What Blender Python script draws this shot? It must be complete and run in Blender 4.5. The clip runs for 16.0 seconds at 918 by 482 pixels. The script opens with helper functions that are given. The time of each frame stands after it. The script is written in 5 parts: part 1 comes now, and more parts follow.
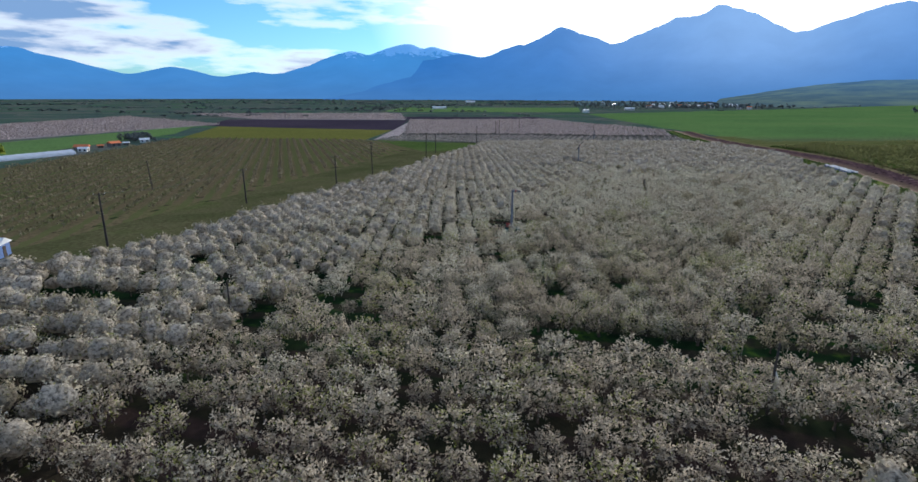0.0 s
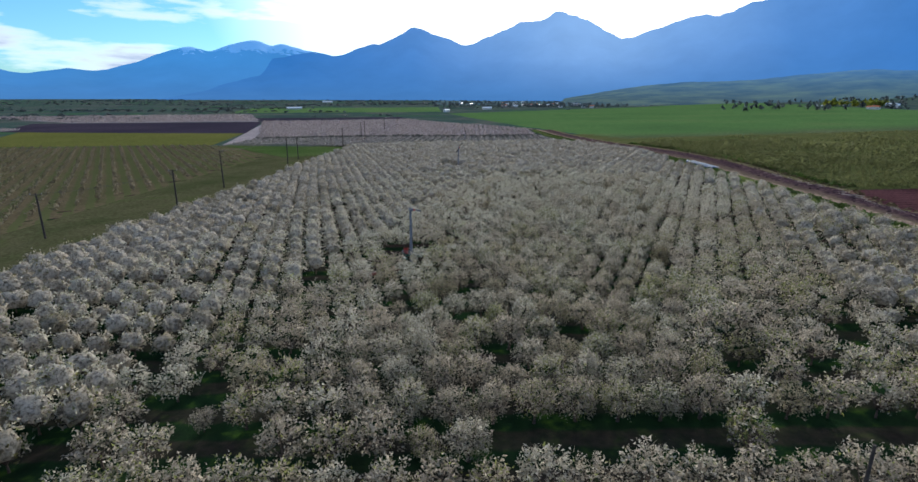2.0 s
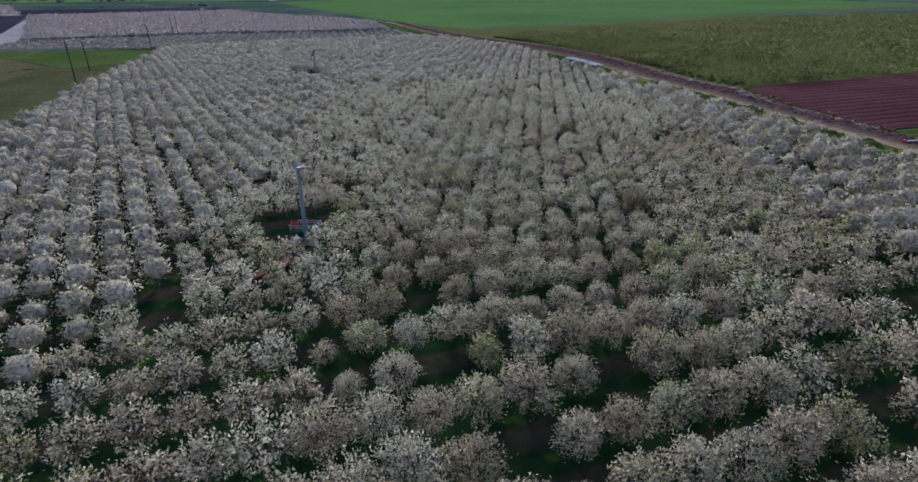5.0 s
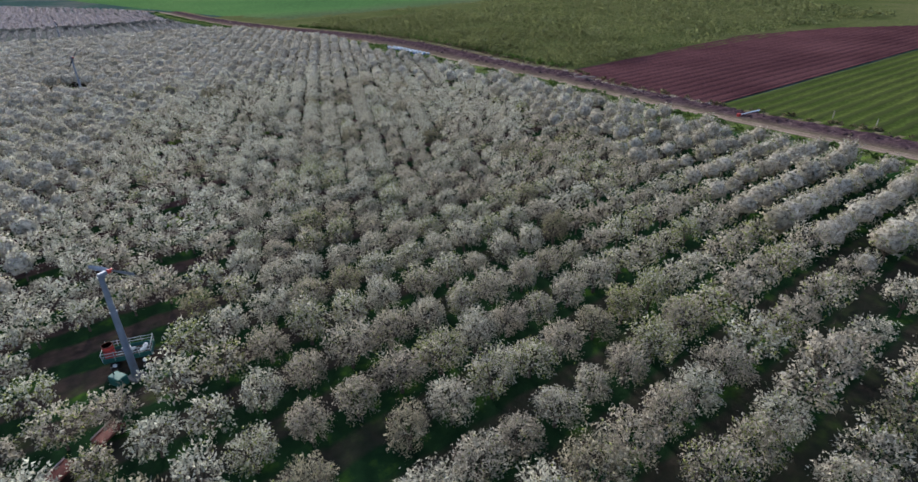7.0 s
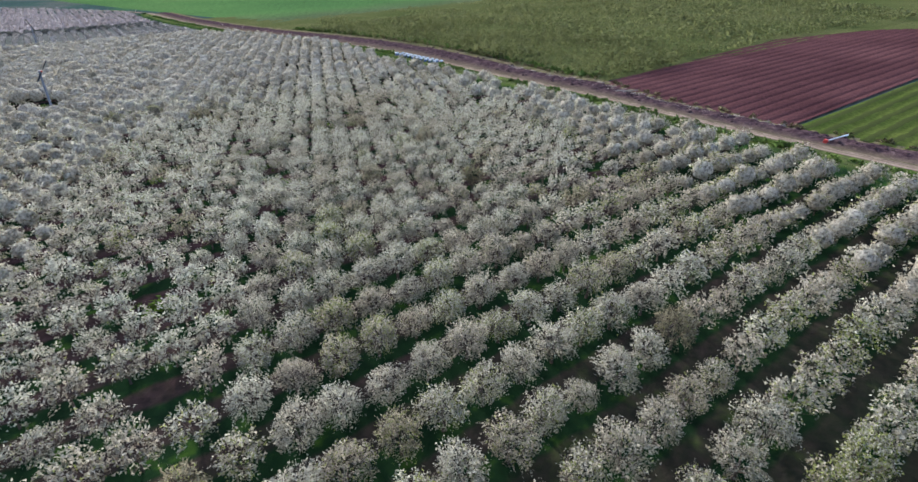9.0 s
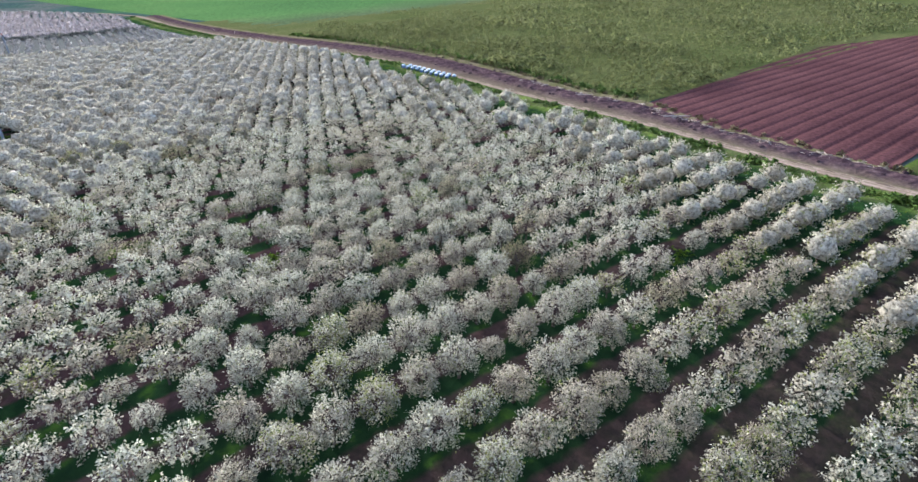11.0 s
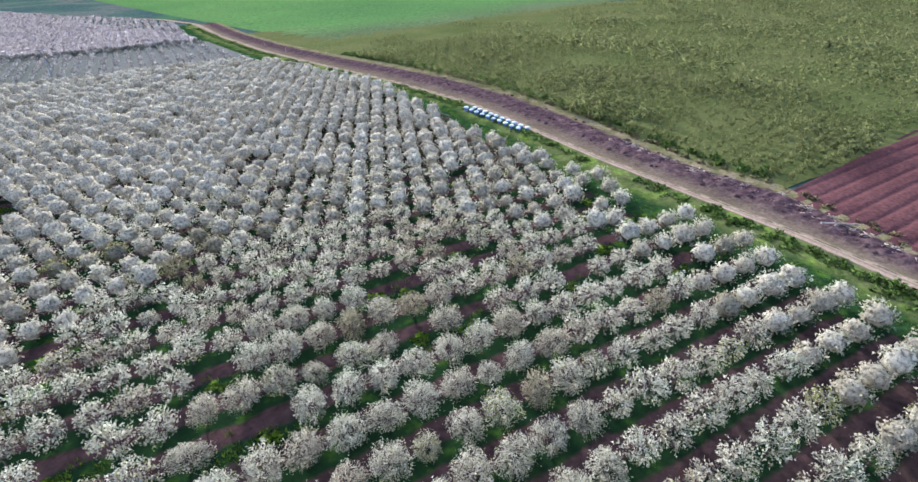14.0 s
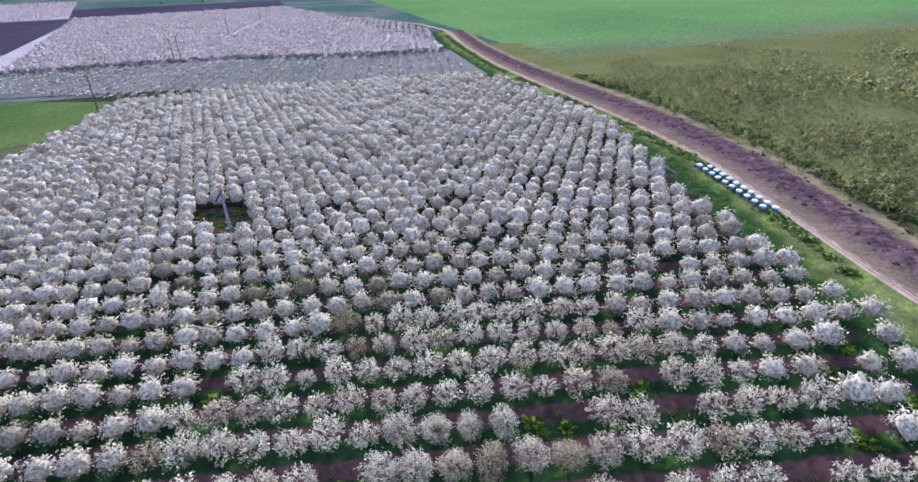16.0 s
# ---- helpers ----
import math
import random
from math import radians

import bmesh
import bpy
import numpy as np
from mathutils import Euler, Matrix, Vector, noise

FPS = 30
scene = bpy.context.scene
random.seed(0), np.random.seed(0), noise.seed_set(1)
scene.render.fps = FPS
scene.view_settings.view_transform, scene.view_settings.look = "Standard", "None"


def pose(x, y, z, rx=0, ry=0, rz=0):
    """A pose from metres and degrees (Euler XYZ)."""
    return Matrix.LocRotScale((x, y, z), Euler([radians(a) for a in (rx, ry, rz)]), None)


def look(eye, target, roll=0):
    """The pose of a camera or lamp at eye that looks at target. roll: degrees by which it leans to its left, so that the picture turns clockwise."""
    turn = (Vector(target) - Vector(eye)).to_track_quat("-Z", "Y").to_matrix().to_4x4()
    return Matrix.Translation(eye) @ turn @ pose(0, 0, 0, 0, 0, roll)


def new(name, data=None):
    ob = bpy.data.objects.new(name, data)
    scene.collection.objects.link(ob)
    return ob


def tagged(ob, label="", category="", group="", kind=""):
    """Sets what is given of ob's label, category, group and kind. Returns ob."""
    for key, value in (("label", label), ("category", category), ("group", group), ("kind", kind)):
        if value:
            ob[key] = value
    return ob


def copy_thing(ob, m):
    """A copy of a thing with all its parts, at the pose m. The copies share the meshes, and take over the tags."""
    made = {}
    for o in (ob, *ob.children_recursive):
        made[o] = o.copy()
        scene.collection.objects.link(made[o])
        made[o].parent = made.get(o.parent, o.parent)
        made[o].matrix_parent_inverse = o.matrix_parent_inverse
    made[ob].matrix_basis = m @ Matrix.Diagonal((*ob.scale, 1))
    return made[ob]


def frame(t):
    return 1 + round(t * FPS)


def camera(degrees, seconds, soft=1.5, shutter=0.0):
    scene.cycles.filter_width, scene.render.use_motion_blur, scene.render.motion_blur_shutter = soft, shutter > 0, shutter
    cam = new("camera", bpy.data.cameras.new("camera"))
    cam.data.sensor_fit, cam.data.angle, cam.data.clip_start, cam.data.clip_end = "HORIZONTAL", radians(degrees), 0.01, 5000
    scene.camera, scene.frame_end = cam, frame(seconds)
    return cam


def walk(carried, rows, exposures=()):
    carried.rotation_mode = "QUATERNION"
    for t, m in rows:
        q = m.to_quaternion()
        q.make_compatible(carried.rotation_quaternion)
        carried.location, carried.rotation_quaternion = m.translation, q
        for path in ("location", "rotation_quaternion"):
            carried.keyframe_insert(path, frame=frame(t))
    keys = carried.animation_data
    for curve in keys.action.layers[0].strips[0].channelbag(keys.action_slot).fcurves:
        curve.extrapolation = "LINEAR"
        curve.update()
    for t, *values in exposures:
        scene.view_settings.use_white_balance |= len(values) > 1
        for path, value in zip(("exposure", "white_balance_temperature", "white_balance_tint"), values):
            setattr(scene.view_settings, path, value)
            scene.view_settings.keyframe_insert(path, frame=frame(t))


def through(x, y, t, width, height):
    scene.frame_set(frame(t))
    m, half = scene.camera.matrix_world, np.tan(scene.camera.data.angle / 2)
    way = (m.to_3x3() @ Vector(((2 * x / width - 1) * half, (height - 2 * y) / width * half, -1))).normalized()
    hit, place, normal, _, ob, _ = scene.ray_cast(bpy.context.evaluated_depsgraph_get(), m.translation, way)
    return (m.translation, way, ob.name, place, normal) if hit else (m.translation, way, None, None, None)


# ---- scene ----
# ------------------------------------------------------------ camera
METRES, EYE, TILT, LEAN, TURN = 150.0, 25.3, -15.75, -0.25, 0.0
cam = camera(82.2, 16.0, soft=1.5)
ROWS = [
    (0.0, 0.0, 0.0, 0.0, 0.0, -0.0, 0.0),
    (0.5, -0.0065, 0.0332, 0.0083, -2.64, -0.01, 0.73),
    (1.0, -0.0123, 0.0657, 0.0167, -5.99, -0.09, 1.64),
    (1.5, -0.0169, 0.0973, 0.025, -10.06, -0.25, 2.79),
    (2.0, -0.0216, 0.1283, 0.0338, -14.37, -0.51, 3.92),
    (2.5, -0.025, 0.1588, 0.0421, -17.44, -0.75, 4.72),
    (3.0, -0.0272, 0.1885, 0.0501, -20.23, -0.99, 5.43),
    (3.2, -0.0278, 0.2004, 0.0535, -21.5, -1.13, 5.69),
    (5.3, -0.0188, 0.3196, 0.0894, -34.9, -15.06, 8.9),
    (5.5, -0.0168, 0.3309, 0.0926, -38.83, -15.65, 9.79),
    (6.0, -0.011, 0.3591, 0.1015, -47.67, -17.4, 11.5),
    (6.5, -0.0025, 0.3874, 0.1102, -50.58, -18.09, 12.01),
    (7.0, 0.0087, 0.4151, 0.1181, -51.48, -18.35, 12.2),
    (7.5, 0.0219, 0.4422, 0.1254, -51.79, -18.48, 12.26),
    (8.0, 0.0373, 0.4685, 0.1331, -52.09, -18.6, 12.33),
    (8.5, 0.0545, 0.4935, 0.1408, -52.17, -18.67, 12.37),
    (11.0, 0.1605, 0.6119, 0.1848, -52.31, -19.15, 12.72),
    (11.5, 0.1843, 0.6345, 0.1958, -52.32, -19.23, 12.8),
    (12.0, 0.2088, 0.6574, 0.2066, -52.3, -19.31, 12.8),
    (12.5, 0.2338, 0.6791, 0.22, -52.24, -19.44, 12.84),
    (13.0, 0.2569, 0.6986, 0.2351, -52.26, -19.6, 12.89),
    (13.5, 0.2778, 0.7169, 0.2514, -51.09, -19.57, 12.72),
    (14.0, 0.2978, 0.7338, 0.2665, -46.38, -18.63, 12.02),
    (14.5, 0.3163, 0.75, 0.2806, -40.35, -17.43, 10.97),
    (15.0, 0.3338, 0.7644, 0.294, -33.91, -16.25, 9.71),
    (15.5, 0.3496, 0.7774, 0.3068, -27.89, -15.28, 8.39),
    (16.0, 0.365, 0.7884, 0.3191, -22.05, -14.46, 7.09),
]
EXPOSURES = [(0.0, 0.41, 6700, 10), (3.0, 0.41, 6650, 9), (5.5, 0.56, 6300, 15), (7.0, 0.81, 6540, 10), (8.5, 1.12, 6560, 9), (11.0, 1.65, 6470, 9),
             (13.0, 1.70, 6500, 8), (14.5, 1.80, 6330, 12), (16.0, 1.78, 6060, 22)]
walk(cam, [(t, pose(0, 0, EYE, TILT, LEAN, TURN) @ pose(METRES * x, METRES * y, METRES * z, 90 + pitch, roll, yaw)) for t, x, y, z, yaw, pitch, roll in ROWS], EXPOSURES)

# ------------------------------------------------------------ world and sun
SUN_AZ, SUN_EL = 26.0, 20.0   # degrees, clockwise from +y, above the horizon
world = bpy.data.worlds.new("valley_sky")
scene.world = world
world.use_nodes = True
wn, wl = world.node_tree.nodes, world.node_tree.links
wn.clear()
sky = wn.new("ShaderNodeTexSky")
sky.sky_type = "NISHITA"
sky.sun_disc = False
sky.sun_elevation, sky.sun_rotation = radians(SUN_EL), radians(SUN_AZ)
sky.air_density, sky.dust_density, sky.ozone_density = 1.0, 0.3, 4.0
geo = wn.new("ShaderNodeTexCoord")
mapping = wn.new("ShaderNodeMapping")
mapping.inputs["Scale"].default_value = (1.5, 1.5, 8.0)
mapping.inputs["Location"].default_value = (3.1, 0.4, 1.7)
wl.new(geo.outputs["Generated"], mapping.inputs["Vector"])
cloud = wn.new("ShaderNodeTexNoise")
cloud.inputs["Scale"].default_value, cloud.inputs["Detail"].default_value = 2.4, 7.0
cloud.inputs["Roughness"].default_value = 0.55
wl.new(mapping.outputs[0], cloud.inputs["Vector"])
cover = wn.new("ShaderNodeValToRGB")
cover.color_ramp.elements[0].position, cover.color_ramp.elements[1].position = 0.47, 0.60
# a darker bank of cloud over the head of the valley
bank_way = wn.new("ShaderNodeVectorMath")
bank_way.operation = "DOT_PRODUCT"
wl.new(geo.outputs["Generated"], bank_way.inputs[0])
bank_way.inputs[1].default_value = (math.sin(radians(-40)) * math.cos(radians(13)), math.cos(radians(-40)) * math.cos(radians(13)), math.sin(radians(13)))
bank_ramp = wn.new("ShaderNodeMapRange")
bank_ramp.inputs["From Min"].default_value, bank_ramp.inputs["From Max"].default_value = 0.965, 0.995
bank_ramp.inputs["To Min"].default_value, bank_ramp.inputs["To Max"].default_value = 0.0, 0.15
wl.new(bank_way.outputs["Value"], bank_ramp.inputs["Value"])
heap = wn.new("ShaderNodeMath")
heap.operation = "ADD"
wl.new(cloud.outputs["Fac"], heap.inputs[0])
wl.new(bank_ramp.outputs[0], heap.inputs[1])
wl.new(heap.outputs[0], cover.inputs["Fac"])
thick = wn.new("ShaderNodeValToRGB")
thick.color_ramp.elements[0].position, thick.color_ramp.elements[0].color = 0.5, (12.0, 12.4, 12.8, 1)
thick.color_ramp.elements[1].position, thick.color_ramp.elements[1].color = 0.655, (1.9, 3.5, 6.4, 1)
wl.new(heap.outputs[0], thick.inputs["Fac"])
mixed = wn.new("ShaderNodeMix")
mixed.data_type = "RGBA"
wl.new(cover.outputs[0], mixed.inputs["Factor"])
tint = wn.new("ShaderNodeMix")
tint.data_type, tint.blend_type = "RGBA", "MULTIPLY"
tint.inputs["Factor"].default_value = 1.0
tint.inputs["B"].default_value = (0.62, 1.10, 1.50, 1)
wl.new(sky.outputs[0], tint.inputs["A"])
wl.new(tint.outputs["Result"], mixed.inputs["A"])
wl.new(thick.outputs[0], mixed.inputs["B"])
# bright air round the sun
away = wn.new("ShaderNodeVectorMath")
away.operation = "DOT_PRODUCT"
wl.new(geo.outputs["Generated"], away.inputs[0])
away.inputs[1].default_value = (math.sin(radians(SUN_AZ)) * math.cos(radians(SUN_EL)), math.cos(radians(SUN_AZ)) * math.cos(radians(SUN_EL)), math.sin(radians(SUN_EL)))
ring = wn.new("ShaderNodeValToRGB")
ring.color_ramp.elements[0].position, ring.color_ramp.elements[1].position = 0.80, 0.985
wl.new(away.outputs["Value"], ring.inputs["Fac"])
veil = wn.new("ShaderNodeMix")
veil.data_type = "RGBA"
wl.new(ring.outputs[0], veil.inputs["Factor"])
wl.new(mixed.outputs["Result"], veil.inputs["A"])
veil.inputs["B"].default_value = (17, 17.5, 17.5, 1)
back = wn.new("ShaderNodeBackground")
back.inputs["Strength"].default_value = 0.085
wl.new(veil.outputs["Result"], back.inputs["Color"])
wout = wn.new("ShaderNodeOutputWorld")
wl.new(back.outputs[0], wout.inputs["Surface"])

sun = new("sun", bpy.data.lights.new("sun", "SUN"))
sun.data.energy, sun.data.angle, sun.data.color = 3.0, radians(7.0), (1.0, 0.97, 0.93)
saz, sel = radians(SUN_AZ), radians(SUN_EL)
sun.matrix_world = look((0, 0, 200), (-math.sin(saz) * math.cos(sel) * 100, -math.cos(saz) * math.cos(sel) * 100, 200 - math.sin(sel) * 100))


# ------------------------------------------------------------ materials


class Mat:
    """A node material with a few short ways to lay patterns on it."""

    def __init__(self, name, rough=0.9, metal=0.0):
        self.m = bpy.data.materials.new(name)
        self.m.use_nodes = True
        self.n, self.l = self.m.node_tree.nodes, self.m.node_tree.links
        self.b = self.n["Principled BSDF"]
        self.out = self.n["Material Output"]
        self.b.inputs["Roughness"].default_value = rough
        self.b.inputs["Metallic"].default_value = metal
        self.b.inputs["Specular IOR Level"].default_value = 0.25 if rough < 0.9 else 0.0
        self.pos = self.n.new("ShaderNodeNewGeometry").outputs["Position"]

    def noise(self, scale, detail=3.0, rough=0.55, stretch=None, turn=0.0):
        v = self.pos
        if stretch:
            mp = self.n.new("ShaderNodeMapping")
            mp.vector_type = "TEXTURE"
            mp.inputs["Rotation"].default_value = (0, 0, turn)
            mp.inputs["Scale"].default_value = stretch
            self.l.new(v, mp.inputs["Vector"])
            v = mp.outputs[0]
        t = self.n.new("ShaderNodeTexNoise")
        t.inputs["Scale"].default_value, t.inputs["Detail"].default_value, t.inputs["Roughness"].default_value = scale, detail, rough
        self.l.new(v, t.inputs["Vector"])
        return t.outputs["Fac"]

    def ramp(self, fac, stops):
        node = self.n.new("ShaderNodeValToRGB")
        r = node.color_ramp
        while len(r.elements) < len(stops):
            r.elements.new(0.5)
        for e, (p, c) in zip(r.elements, stops):
            e.position, e.color = p, (*c, 1)
        self.l.new(fac, node.inputs["Fac"])
        return node.outputs["Color"]

    def mix(self, fac, a, b, blend="MIX"):
        node = self.n.new("ShaderNodeMix")
        node.data_type, node.blend_type = "RGBA", blend
        for key, val in (("Factor", fac), ("A", a), ("B", b)):
            if isinstance(val, (int, float)):
                node.inputs[key].default_value = val
            elif isinstance(val, tuple):
                node.inputs[key].default_value = (*val, 1)
            else:
                self.l.new(val, node.inputs[key])
        return node.outputs["Result"]

    def math(self, op, a, b=0.0, c=0.0):
        node = self.n.new("ShaderNodeMath")
        node.operation = op
        for k, val in enumerate((a, b, c)):
            if isinstance(val, (int, float)):
                node.inputs[k].default_value = val
            else:
                self.l.new(val, node.inputs[k])
        return node.outputs[0]

    def along(self, vec, offset=0.0):
        """How far the place lies along a plan direction."""
        node = self.n.new("ShaderNodeVectorMath")
        node.operation = "DOT_PRODUCT"
        self.l.new(self.pos, node.inputs[0])
        node.inputs[1].default_value = (vec[0], vec[1], 0)
        return self.math("ADD", node.outputs["Value"], offset)

    def colour(self, c):
        if isinstance(c, tuple):
            self.b.inputs["Base Color"].default_value = (*c, 1)
        else:
            self.l.new(c, self.b.inputs["Base Color"])
        return self

    def bump(self, height, strength=0.5, distance=0.1):
        node = self.n.new("ShaderNodeBump")
        node.inputs["Strength"].default_value, node.inputs["Distance"].default_value = strength, distance
        self.l.new(height, node.inputs["Height"])
        self.l.new(node.outputs[0], self.b.inputs["Normal"])
        return self

    def thin(self, amount=0.5):
        """Leaf or petal: part of the light comes through."""
        tr = self.n.new("ShaderNodeBsdfTranslucent")
        src = self.b.inputs["Base Color"]
        if src.is_linked:
            self.l.new(src.links[0].from_socket, tr.inputs["Color"])
        else:
            tr.inputs["Color"].default_value = src.default_value
        mx = self.n.new("ShaderNodeMixShader")
        mx.inputs["Fac"].default_value = amount
        self.l.new(self.b.outputs[0], mx.inputs[1])
        self.l.new(tr.outputs[0], mx.inputs[2])
        self.l.new(mx.outputs[0], self.out.inputs["Surface"])
        return self


def island(m):
    return m.n.new("ShaderNodeNewGeometry").outputs["Random Per Island"]


ROW = Vector((0.9552, -0.2958))     # the way the tree rows run
ACROSS = Vector((0.2958, 0.9552))


def plain(name, c, rough=0.7, metal=0.0, vary=0.25, scale=3.0):
    m = Mat(name, rough, metal)
    n = m.noise(scale, 5)
    dark = tuple(v * (1 - vary) for v in c)
    lite = tuple(min(1, v * (1 + vary)) for v in c)
    m.colour(m.ramp(n, [(0.3, dark), (0.7, lite)]))
    return m.m


def mat_blossom(name, white, tan, leaf, leaf_share, uneven=0.42, through=0.5):
    """Petals; each tree has a tone of its own, a few are past flowering (brown) or leafing (olive)."""
    m = Mat(name, 0.8)

    def own(key):      # a tree's own value, from its mesh or from its object
        vals = []
        for kind_ in ("GEOMETRY", "OBJECT"):
            node_ = m.n.new("ShaderNodeAttribute")
            node_.attribute_type, node_.attribute_name = kind_, key
            vals.append(node_.outputs["Fac"])
        return m.math("ADD", *vals)

    tone = own("tone")
    patch = m.math("MULTIPLY_ADD", m.noise(0.035, 2, 0.6), 0.5, -0.25)
    # the oldest part of the orchard is past full bloom
    old = m.n.new("ShaderNodeMapRange")
    old.inputs["From Min"].default_value, old.inputs["From Max"].default_value = 38, 108
    old.inputs["To Min"].default_value, old.inputs["To Max"].default_value = -0.48, 0.0
    m.l.new(m.along((-0.25, 0.97)), old.inputs["Value"])
    fresh = m.math("ADD", m.math("ADD", tone, patch), old.outputs[0])
    tree = m.math("MINIMUM", m.math("MAXIMUM", fresh, 0.2), m.math("MAXIMUM", m.math("MULTIPLY", m.math("SUBTRACT", tone, 0.2), 50.0), tone))
    petal = m.ramp(tree, [(0.0, tuple(v * w for v, w in zip(tan, (0.47, 0.47, 0.38)))), (0.10, tuple(v * w for v, w in zip(tan, (0.74, 0.75, 0.67)))), (0.2, tuple(v * 0.95 for v in tan)), (0.5, tuple(0.4 * a + 0.6 * b for a, b in zip(tan, white))), (0.85, white), (1.0, tuple(min(1, v * 1.04) for v in white))])
    r = island(m)
    leafy = m.math("ADD", m.math("MULTIPLY", own("leafing"), 0.55), m.math("MULTIPLY", m.ramp(m.noise(0.06, 2), [(0.40, (0.4,) * 3), (0.70, (1.6,) * 3)]), leaf_share))
    isleaf = m.math("LESS_THAN", r, leafy)
    shade = m.math("MULTIPLY_ADD", m.math("FRACT", m.math("MULTIPLY", r, 17.31)), uneven, 1 - uneven)
    node = m.n.new("ShaderNodeVectorMath")
    node.operation = "SCALE"
    m.l.new(petal, node.inputs[0])
    m.l.new(shade, node.inputs["Scale"])
    m.colour(m.mix(isleaf, node.outputs[0], leaf))
    return m.thin(through).m


BLOSSOM = mat_blossom("blossom", (0.788, 0.777, 0.657), (0.686, 0.613, 0.500), (0.321, 0.355, 0.121), 0.05, 0.42, 0.48)
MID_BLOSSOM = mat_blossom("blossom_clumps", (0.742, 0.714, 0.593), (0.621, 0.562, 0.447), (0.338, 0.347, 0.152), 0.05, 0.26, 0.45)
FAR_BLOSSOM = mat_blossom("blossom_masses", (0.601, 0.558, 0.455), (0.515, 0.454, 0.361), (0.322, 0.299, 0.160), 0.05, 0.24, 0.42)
PINK_BLOSSOM = mat_blossom("pinkish_blossom", (0.468, 0.413, 0.424), (0.418, 0.367, 0.372), (0.293, 0.266, 0.260), 0.12, 0.12, 0.35)
BARK = plain("bark", (0.11, 0.085, 0.07), 0.9, vary=0.4, scale=8)
DARK_WOOD = plain("weathered_pole_wood", (0.055, 0.045, 0.04), 0.85, vary=0.4, scale=5)
GALV = plain("galvanised_steel", (0.21, 0.225, 0.265), 0.5, 0.35, vary=0.15, scale=2)
WHITE_PAINT = plain("white_paint", (0.78, 0.79, 0.80), 0.5, vary=0.08)
DULL_WHITE = plain("dull_white_paint", (0.40, 0.41, 0.42), 0.6, vary=0.2)
LID_PAINT = plain("pale_blue_paint", (0.44, 0.51, 0.60), 0.5, vary=0.12)
RED_PAINT = plain("red_paint", (0.48, 0.05, 0.04), 0.45, vary=0.2)
GREEN_PAINT = plain("dark_green_paint", (0.03, 0.12, 0.10), 0.45, vary=0.2)
BLUE_PAINT = plain("blue_paint", (0.10, 0.17, 0.36), 0.5, vary=0.2)
RUBBER = plain("black_rubber", (0.02, 0.02, 0.02), 0.8)
STEEL_DARK = plain("dark_steel", (0.05, 0.05, 0.055), 0.5, 0.5)
PLANK = plain("pale_planks", (0.50, 0.40, 0.36), 0.8, vary=0.2)
RUST = plain("rust_red_metal", (0.15, 0.045, 0.035), 0.75, vary=0.35)
TILE = plain("orange_roof_tiles", (0.55, 0.16, 0.07), 0.8, vary=0.25)
CONCRETE = plain("weathered_concrete", (0.17, 0.16, 0.15), 0.9, vary=0.3, scale=2)
WALL = plain("whitewashed_wall", (0.72, 0.70, 0.66), 0.85, vary=0.12, scale=0.6)
GLASS_DARK = plain("dark_window_glass", (0.03, 0.035, 0.04), 0.2)
SHEET = plain("pale_metal_sheet", (0.74, 0.77, 0.80), 0.4, 0.2, vary=0.1, scale=0.4)
PLASTIC = plain("greenhouse_plastic", (0.36, 0.42, 0.50), 0.4, vary=0.15, scale=0.4)
WIRE = plain("cable", (0.03, 0.03, 0.03), 0.6)


